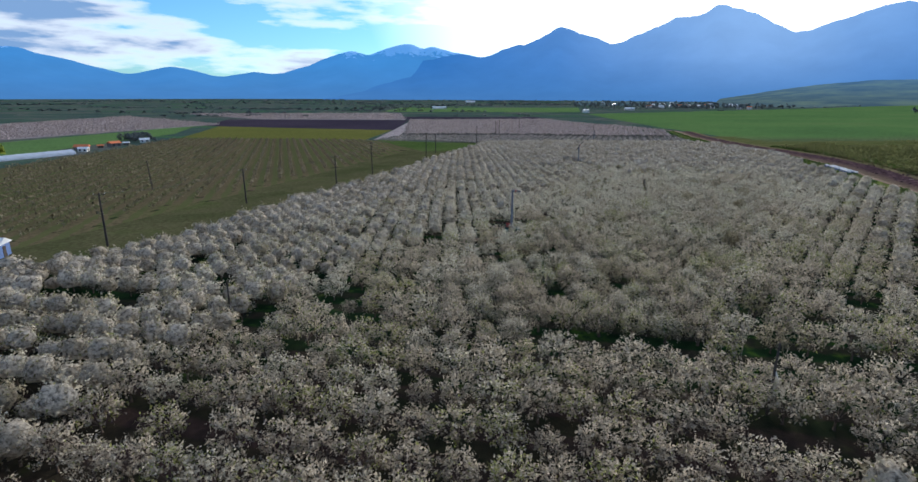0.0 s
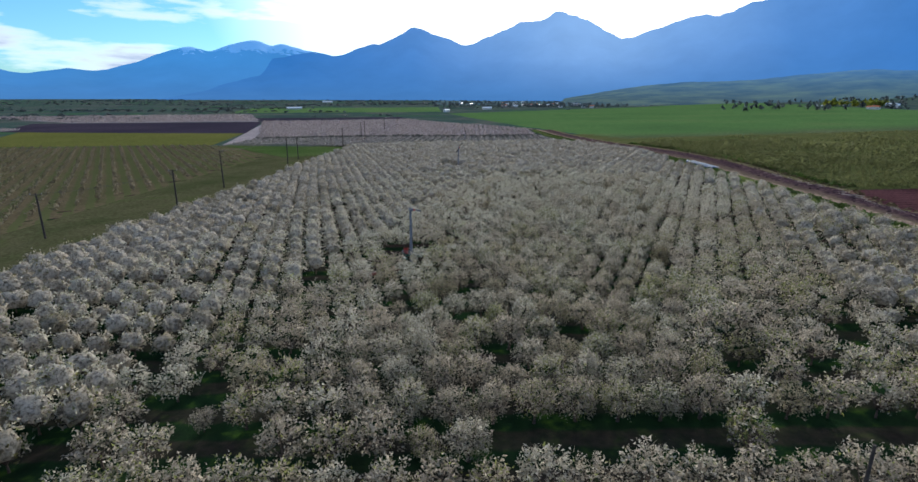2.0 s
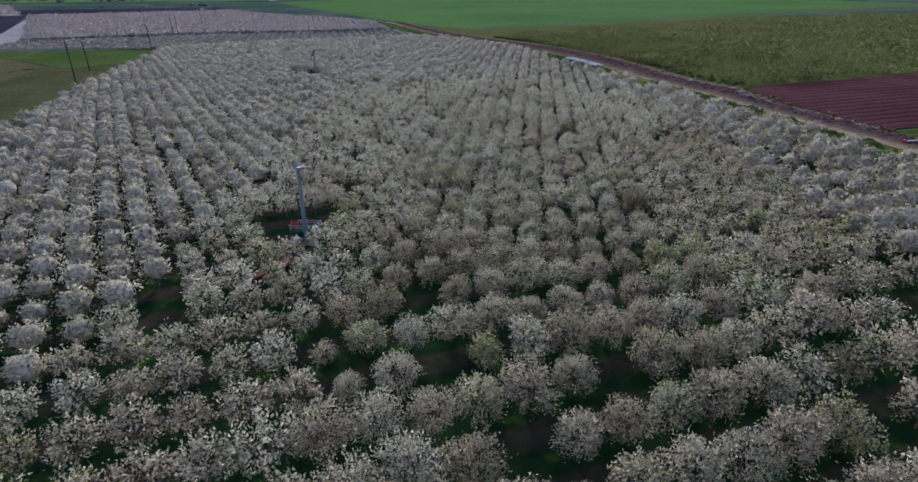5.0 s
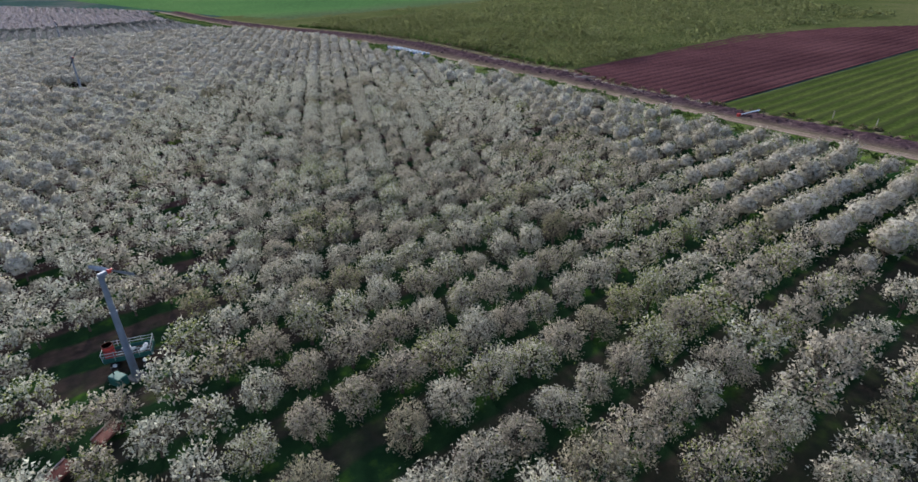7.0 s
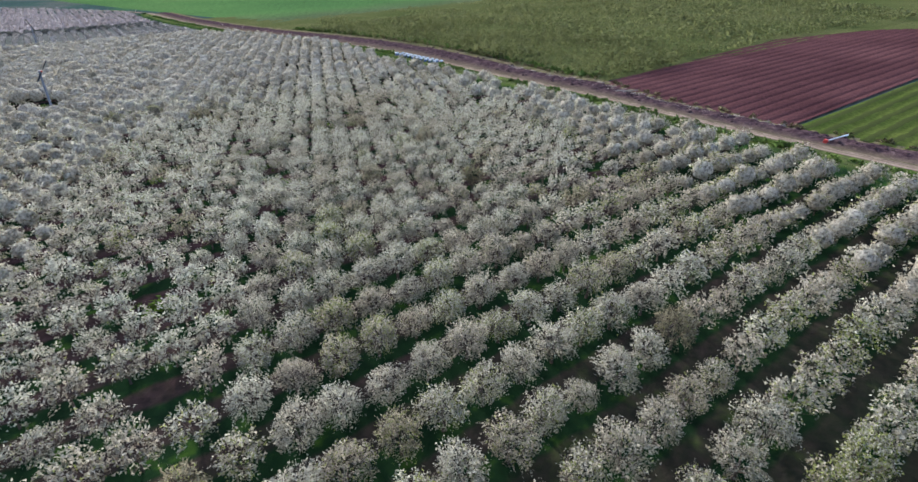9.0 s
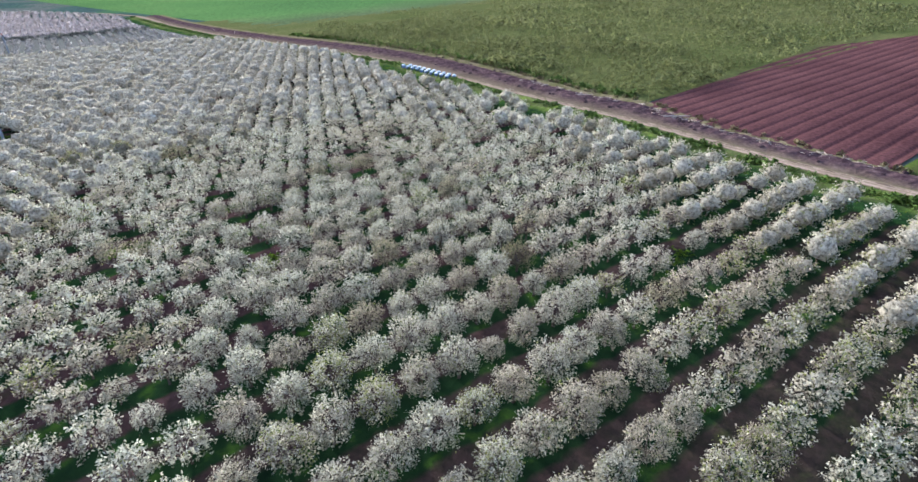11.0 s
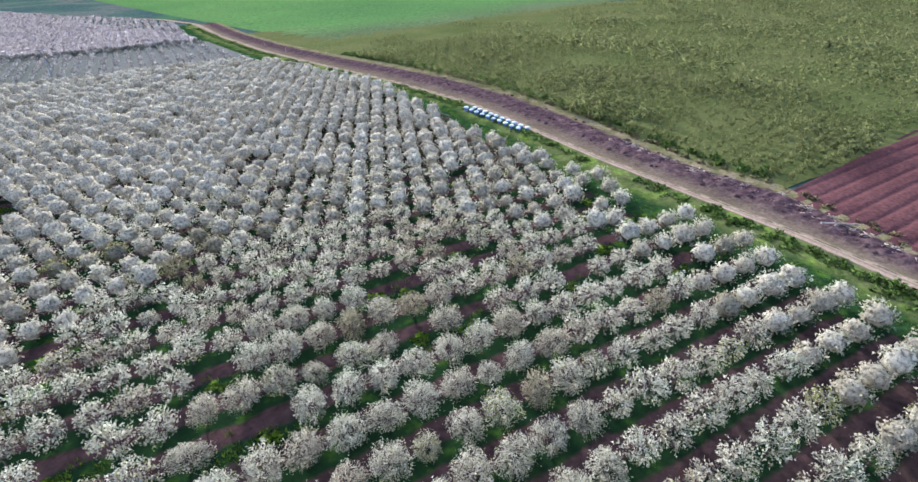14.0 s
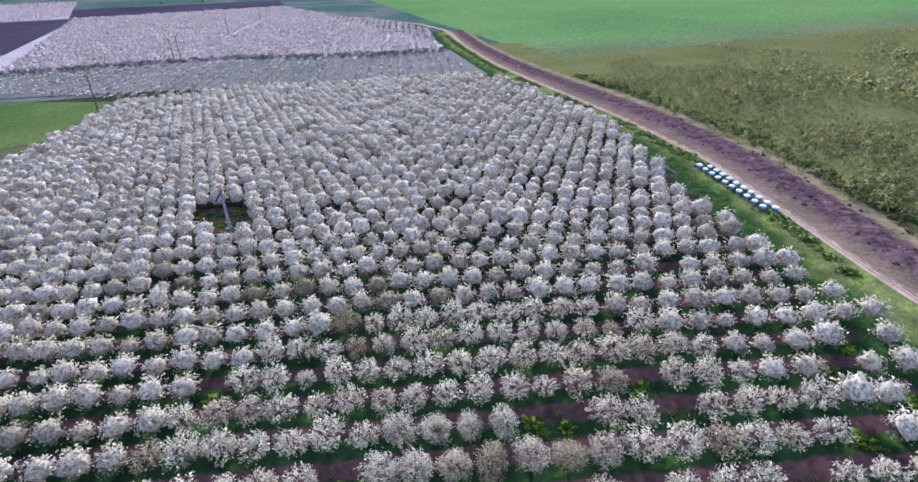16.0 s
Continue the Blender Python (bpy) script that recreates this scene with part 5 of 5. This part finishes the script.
TRAILER_TURN = -32
farm_trailer(11.3, 104.4, TRAILER_TURN)
tank = thing("fuel_drum", at_ground(10.2, 105.0, TRAILER_TURN, 0.80), "red steel drum standing on the trailer", "drum")
bm = bmesh.new()
tube(bm, (0, 0, 0), (0, 0, 1.15), 0.38, 0.38, 18)
part("barrel", bm, RED_PAINT, tank)
bm = bmesh.new()
for z in (0.02, 0.4, 0.76, 1.1):
    tube(bm, (0, 0, z), (0, 0, z + 0.05), 0.405, 0.405, 18)
part("hoop", bm, RUST, tank)
for k, (dx, dy) in enumerate(((11.5, 104.5), (12.1, 103.8), (12.4, 104.1))):
    sack = thing("white_sack", at_ground(dx, dy, 30 * k, 0.79) @ Matrix.Scale(0.7, 4), "filled dull white sack lying on the trailer bed", "sack", "sacks on the trailer")
    bm = bmesh.new()
    bmesh.ops.create_icosphere(bm, subdivisions=2, radius=0.5, matrix=Matrix.Translation((0, 0, 0.2)) @ Matrix.Diagonal((1.0, 0.6, 0.42, 1)))
    for v in bm.verts:
        v.co += Vector((0, 0, 0.05 * noise.noise(v.co * 4)))
        v.co.z = max(0, v.co.z)
    part("cloth", bm, DULL_WHITE, sack)


def low_wagon(x, y, turn, length):
    e = thing("flat_wagon", at_ground(x, y, turn) @ Matrix.Diagonal((0.66, 0.62, 0.55, 1)), "rust-red flat wagon with a pale plank edge under trees", "wagon", "wagons under the trees")
    bm = bmesh.new()
    box(bm, (0, 0, 1.15), (length, 1.7, 0.12), 0.02)
    part("deck", bm, RUST, e, "rust-red deck")
    for sy in (-0.87, 0.87):
        bm = bmesh.new()
        box(bm, (0, sy, 1.28), (length, 0.07, 0.26), 0.015)
        part("side_board", bm, PLANK if sy > 0 else RUST, e, "pale plank side board" if sy > 0 else "")
    for sx in (-length / 2 + 0.04, length / 2 - 0.04):
        bm = bmesh.new()
        box(bm, (sx, 0, 0.85), (0.08, 1.66, 0.5), 0.02)
        part("end_board", bm, RUST, e)
    for sx in (-length * 0.33, length * 0.33):
        for sy in (-0.7, 0.7):
            bm = bmesh.new()
            tube(bm, (sx, sy - 0.1, 0.36), (sx, sy + 0.1, 0.36), 0.36, 0.36, 16)
            part("wheel", bm, RUBBER, e, "black wheel")
    bm = bmesh.new()
    box(bm, (0, 0, 0.92), (length * 0.96, 0.5, 0.3), 0.02)
    tube(bm, (-length * 0.33, -0.7, 0.36), (-length * 0.33, 0.7, 0.36), 0.05, 0.05, 8)
    tube(bm, (length * 0.33, -0.7, 0.36), (length * 0.33, 0.7, 0.36), 0.05, 0.05, 8)
    for sx in (-length * 0.33, length * 0.33):
        box(bm, (sx, 0, 0.6), (0.12, 0.3, 0.5), 0.01)
    part("frame", bm, STEEL_DARK, e)
    return e


low_wagon(6.9, 97.4, 25, 2.6)
low_wagon(3.7, 96.4, 25, 3.0)


def beehive_block():
    e = thing("beehive", Matrix(), "blue wooden beehive with a pale bluish lid", "beehive", "beehives beside the track")
    bm = bmesh.new()
    box(bm, (0, 0, 0.06), (1.05, 1.05, 0.12), 0.01)
    part("pallet", bm, PLANK, e, "pale wooden pallet")
    bm = bmesh.new()
    box(bm, (0, 0, 0.40), (0.95, 0.95, 0.58), 0.03)
    part("brood_box", bm, BLUE_PAINT, e, "blue hive body")
    bm = bmesh.new()
    box(bm, (0, 0, 0.80), (0.90, 0.90, 0.22), 0.03)
    part("super", bm, WHITE_PAINT, e, "white upper box")
    bm = bmesh.new()
    made = bmesh.ops.create_cone(bm, cap_ends=True, segments=14, radius1=0.74, radius2=0.54, depth=0.22, matrix=Matrix.Translation((0, 0, 1.01)))
    part("lid", bm, LID_PAINT, e, "domed pale bluish lid")
    bm = bmesh.new()
    box(bm, (0, -0.49, 0.2), (0.5, 0.04, 0.06), 0.005)
    part("entrance", bm, STEEL_DARK, e)
    return e


first = beehive_block()
hive_a, hive_b = Vector((143.1, 203.6)), Vector((136.9, 181.8))
hd = (hive_b - hive_a).normalized()
hn = Vector((-hd.y, hd.x))
for k in range(20):
    p = hive_a + (hive_b - hive_a) * ((k // 2) / 9.6) + hd * (1.05 if k % 2 else 0) + hn * (0.85 if k % 2 else -0.85)
    m = at_ground(p.x, p.y, 12 + rng.uniform(-6, 6), 0.2) @ Matrix.Scale(0.90, 4)
    if k == 0:
        first.matrix_world = m
    else:
        copy_thing(first, m)


# ------------------------------------------------------------ poles and cables
def power_pole(x, y, turn, h, arms=1, lean=0.0, label="dark weathered wooden power pole with a cross-arm"):
    e = thing("power_pole", at_ground(x, y, turn) @ pose(0, 0, 0, lean, lean * 0.6, 0), label, "power pole", "poles along the field edge")
    bm = bmesh.new()
    tube(bm, (0, 0, -0.4), (0, 0, h), 0.23, 0.16, 10)
    part("pole", bm, DARK_WOOD, e)
    for k in range(arms):
        z = h - 0.35 - 0.9 * k
        bm = bmesh.new()
        box(bm, (0, 0.17, z), (2.0, 0.12, 0.14), 0.01)
        arm = part("crossarm", bm, DARK_WOOD, e)
        for sx in (-0.9, 0, 0.9):
            bm = bmesh.new()
            tube(bm, (sx, 0.17, z + 0.06), (sx, 0.17, z + 0.28), 0.05, 0.04, 8)
            part("insulator", bm, WHITE_PAINT, arm, "pale insulator")
    return e


LINE = [(-67.6, 97.4), (-58.6, 142.8), (-40.6, 173.4), (-33.6, 204.6), (-16.0, 258.6), (11.2, 338.0), (33.2, 441.0), (59.3, 527.4), (88, 640)]
heights = [10.6, 9.6, 10.0, 12.2, 12.8, 12.5, 12.5, 12.0, 12.0]
ends = []
for (x, y), h in zip(LINE, heights):
    power_pole(x, y, 17, h, lean=rng.uniform(-1.5, 1.5))
    ends.append(Vector((x, y, gz(x, y) + h)))
for x, y, h in ((-12.6, 290, 10.3), (30.2, 438.5, 11.5)):
    power_pole(x, y, 17, h, lean=rng.uniform(-1, 1))
power_pole(-99.8, 169.8, 40, 9.6, arms=0, lean=-3.5, label="pale leaning bare wooden pole in the young orchard")


def cable(name, p, q, sag, label):
    cu = bpy.data.curves.new(name, "CURVE")
    cu.dimensions, cu.bevel_depth, cu.bevel_resolution = "3D", 0.022, 1
    sp = cu.splines.new("POLY")
    sp.points.add(12)
    for k in range(13):
        t = k / 12
        c = p.lerp(q, t)
        sp.points[k].co = (c.x, c.y, c.z - 4 * sag * t * (1 - t), 1)
    cu.materials.append(WIRE)
    ob = new(name, cu)
    return tagged(ob, label, "cable", "cables between the poles")


for a, b in zip(ends[:-1], ends[1:]):
    for off in (-0.9, 0.9):
        o = Vector((0.956, 0.292, 0)) * off
        cable("power_cable", a + o - Vector((0, 0, 0.1)), b + o - Vector((0, 0, 0.1)), 1.1, "thin dark overhead power cable")


def lone_post(x, y, h, label, tip=None):
    e = thing("orchard_post", at_ground(x, y, 0), label, "post")
    bm = bmesh.new()
    tube(bm, (0, 0, -0.3), (0, 0, h), 0.13, 0.09, 10)
    part("pole", bm, DARK_WOOD, e)
    if tip:
        bm = bmesh.new()
        tube(bm, (0.05, 0, h * 0.62), (0.35, -0.2, h * 0.50), 0.05, 0.02, 6)
        part("bracket", bm, WHITE_PAINT, e, "bright metal bracket")
    return e


lone_post(25.7, 38.2, 6.6, "dark wooden post with a bright bracket among the trees", True)
lone_post(-27.0, 57.8, 6.0, "slim dark wooden post among the trees")

# a length of irrigation pipe lying on the strip, with a red end
pipe = thing("irrigation_pipe", at_ground(110.5, 82.5, -28, 0.5), "pale irrigation pipe with a red end lying on the tilled strip", "pipe")
bm = bmesh.new()
tube(bm, (0, 0, 0), (5.2, 0, 0.35), 0.11, 0.11, 10)
part("tube", bm, SHEET, pipe)
bm = bmesh.new()
box(bm, (-0.25, 0, -0.1), (0.6, 0.5, 0.75), 0.06)
part("coupling", bm, RED_PAINT, pipe, "red coupling")

# a dry pole lying on the bank
log = thing("fallen_pole", at_ground(127.4, 121.6, -58, 0.75), "pale dry wooden pole lying across the bank", "pole")
bm = bmesh.new()
tube(bm, (-2.4, 0, 0), (2.4, 0, 0.2), 0.13, 0.08, 9)
part("stem", bm, PALE_WOOD, log)

# small stakes round the fields
stakes = [(115.5, 62.0), (117.5, 68.5), (166.5, 327), (170, 350), (196, 500)]
for x, y in stakes:
    s = thing("field_stake", at_ground(x, y), "short pale wooden stake at the field edge", "stake", "stakes at the field edge")
    bm = bmesh.new()
    tube(bm, (0, 0, -0.2), (0.05, 0.03, 1.5), 0.06, 0.045, 6)
    part("stake", bm, PLANK, s)


# ------------------------------------------------------------ farmyard, village and far trees
def house(x, y, turn, w, d, h, roof_mat, label, wall_mat=WALL):
    e = thing("house", at_ground(x, y, turn), label, "house", "houses in the valley")
    bm = bmesh.new()
    box(bm, (0, 0, h / 2 - 0.3), (w, d, h + 0.6))
    part("wall", bm, wall_mat, e)
    bm = bmesh.new()
    rise, o = d * 0.28, 0.4
    pts = [(-w / 2 - o, -d / 2 - o, h), (w / 2 + o, -d / 2 - o, h), (w / 2 + o, d / 2 + o, h), (-w / 2 - o, d / 2 + o, h), (-w / 2 - o, 0, h + rise), (w / 2 + o, 0, h + rise)]
    v = [bm.verts.new(p) for p in pts]
    for f in ((0, 1, 5, 4), (2, 3, 4, 5), (0, 4, 3), (1, 2, 5), (3, 2, 1, 0)):
        bm.faces.new([v[k] for k in f])
    part("roof", bm, roof_mat, e)
    n = max(2, int(w / 3.2))
    for s in (-1, 1):
        for k in range(n):
            bm = bmesh.new()
            box(bm, (-w / 2 + (k + 0.5) * w / n, s * d / 2, h * 0.55), (1.1, 0.12, 1.2))
            part("window", bm, GLASS_DARK, e)
    bm = bmesh.new()
    box(bm, (w / 2, 0, 1.05), (0.12, 1.0, 2.1))
    part("door", bm, DARK_WOOD, e)
    return e


house(-236, 333, 20, 7.5, 5.2, 1.9, TILE, "low farmhouse with an orange tiled roof", CONCRETE)
house(-231, 357, 65, 6.5, 5, 2.2, TILE, "small farm building with an orange tiled roof", CONCRETE)
house(-233, 346, 40, 3.2, 2.4, 1.5, TILE, "tiny outbuilding with an orange tiled roof", CONCRETE)
house(-229.5, 368, 20, 3.4, 2.6, 1.6, SHEET, "tiny white metal-roofed outbuilding", CONCRETE)
house(-229, 389, 30, 6, 4, 2.2, SHEET, "white farm shed with a metal roof")
house(-226, 320, 10, 5, 3.5, 1.9, SHEET, "low white farm shed")
house(-84.5, 90.5, 15, 5, 4, 2.6, SHEET, "pale blue metal-roofed shed at the orchard corner", BLUE_PAINT)
# long plastic greenhouse
gh = thing("greenhouse", at_ground(-231, 282, 68), "long pale bluish plastic greenhouse", "greenhouse")
bm = bmesh.new()
n = 10
ringa, ringb = [], []
for k in range(n + 1):
    a = math.pi * k / n
    ringa.append(bm.verts.new((-24, math.cos(a) * 4, math.sin(a) * 2.6)))
    ringb.append(bm.verts.new((24, math.cos(a) * 4, math.sin(a) * 2.6)))
for k in range(n):
    bm.faces.new((ringa[k], ringa[k + 1], ringb[k + 1], ringb[k]))
bm.faces.new(ringa)
bm.faces.new(ringb[::-1])
part("cover", bm, PLASTIC, gh)

village = [(259, 1105, 16, 8, SHEET), (404, 1284, 30, 12, SHEET), (-49, 1337, 45, 12, SHEET), (46, 2200, 50, 16, SHEET), (849, 1689, 40, 18, SHEET), (790, 1740, 22, 12, TILE), (880, 1760, 26, 14, SHEET), (856, 1860, 30, 16, SHEET), (700, 1720, 18, 10, TILE), (640, 1800, 20, 12, SHEET), (560, 1500, 16, 10, SHEET), (1010, 1800, 30, 14, TILE), (1150, 2100, 36, 16, SHEET), (740, 1980, 24, 12, SHEET)]
for x, y, w, d, mat in village:
    house(x, y, rng.uniform(-25, 25), w * 0.75, d * 0.75, rng.uniform(3, 5), mat, "far white-walled village building" if mat == SHEET else "far village house with an orange roof")
for k in range(26):
    a, dist = radians(rng.uniform(14, 30)), rng.uniform(1500, 2300)
    house(math.sin(a) * dist, math.cos(a) * dist, rng.uniform(0, 180), rng.uniform(7, 14), rng.uniform(6, 9), rng.uniform(3, 5.5), rng.choice((TILE, SHEET, SHEET)), "small far village house among trees")
for k in range(16):
    a, dist = radians(rng.uniform(47, 66)), rng.uniform(1150, 1500)
    house(math.sin(a) * dist, math.cos(a) * dist, rng.uniform(0, 180), rng.uniform(9, 20), rng.uniform(7, 11), rng.uniform(3.5, 6), rng.choice((TILE, SHEET, SHEET)), "small house at the edge of the wheat field")

far_kinds = [crown_arrays(800 + k, 9, 2, 2.2, 3.6, 4.0, 4.0, own_way=0.2)[:3] for k in range(6)]
rows = []
for k in range(6500):
    a = radians(rng.uniform(-48, 40))
    dist = 900 + 2100 * rng.random() ** 0.8
    x, y = math.sin(a) * dist, math.cos(a) * dist
    band = noise.noise((x * 0.002, y * 0.0075, 1.0))
    if band < 0.14 or (150 < x < 1500 and 300 < y < 0.58 * x + 860):
        continue
    q = rng.uniform(0.3, 0.7)
    rows.append((x, y, rng.uniform(0, 360), q * 2.4, q * 0.75))
for k in range(420):
    a, dist = radians(rng.uniform(12, 32)), rng.uniform(1500, 2400)
    q = rng.uniform(0.7, 1.4)
    rows.append((math.sin(a) * dist, math.cos(a) * dist, 0, q, q))
for k in range(420):
    a, dist = radians(rng.uniform(40, 84)), rng.uniform(1120, 2300)
    q = rng.uniform(0.7, 1.5)
    rows.append((math.sin(a) * dist, math.cos(a) * dist, 0, q, q))
for k in range(60):      # hedge between the meadow and the olive field
    t, q = rng.random(), rng.uniform(0.35, 0.6)
    rows.append((-240 + 6 * rng.gauss(0, 1) - 35 * t, 395 + 60 * t, 0, q, q))
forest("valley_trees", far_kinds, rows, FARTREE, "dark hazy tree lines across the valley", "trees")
rows = []
for k in range(26):
    a, dist = radians(48.0 + 4.5 * rng.random()), rng.uniform(1330, 1420)
    q = rng.uniform(1.2, 2.0)
    rows.append((math.sin(a) * dist, math.cos(a) * dist, 0, q * 1.2, q))
for k in range(5):
    rows.append((-258 + rng.uniform(-14, 14), 288 + rng.uniform(-10, 10), 0, 1.1, 1.0))
forest("spring_trees", far_kinds, rows, SPRINGTREE, "bright yellow-green trees in fresh leaf", "trees")
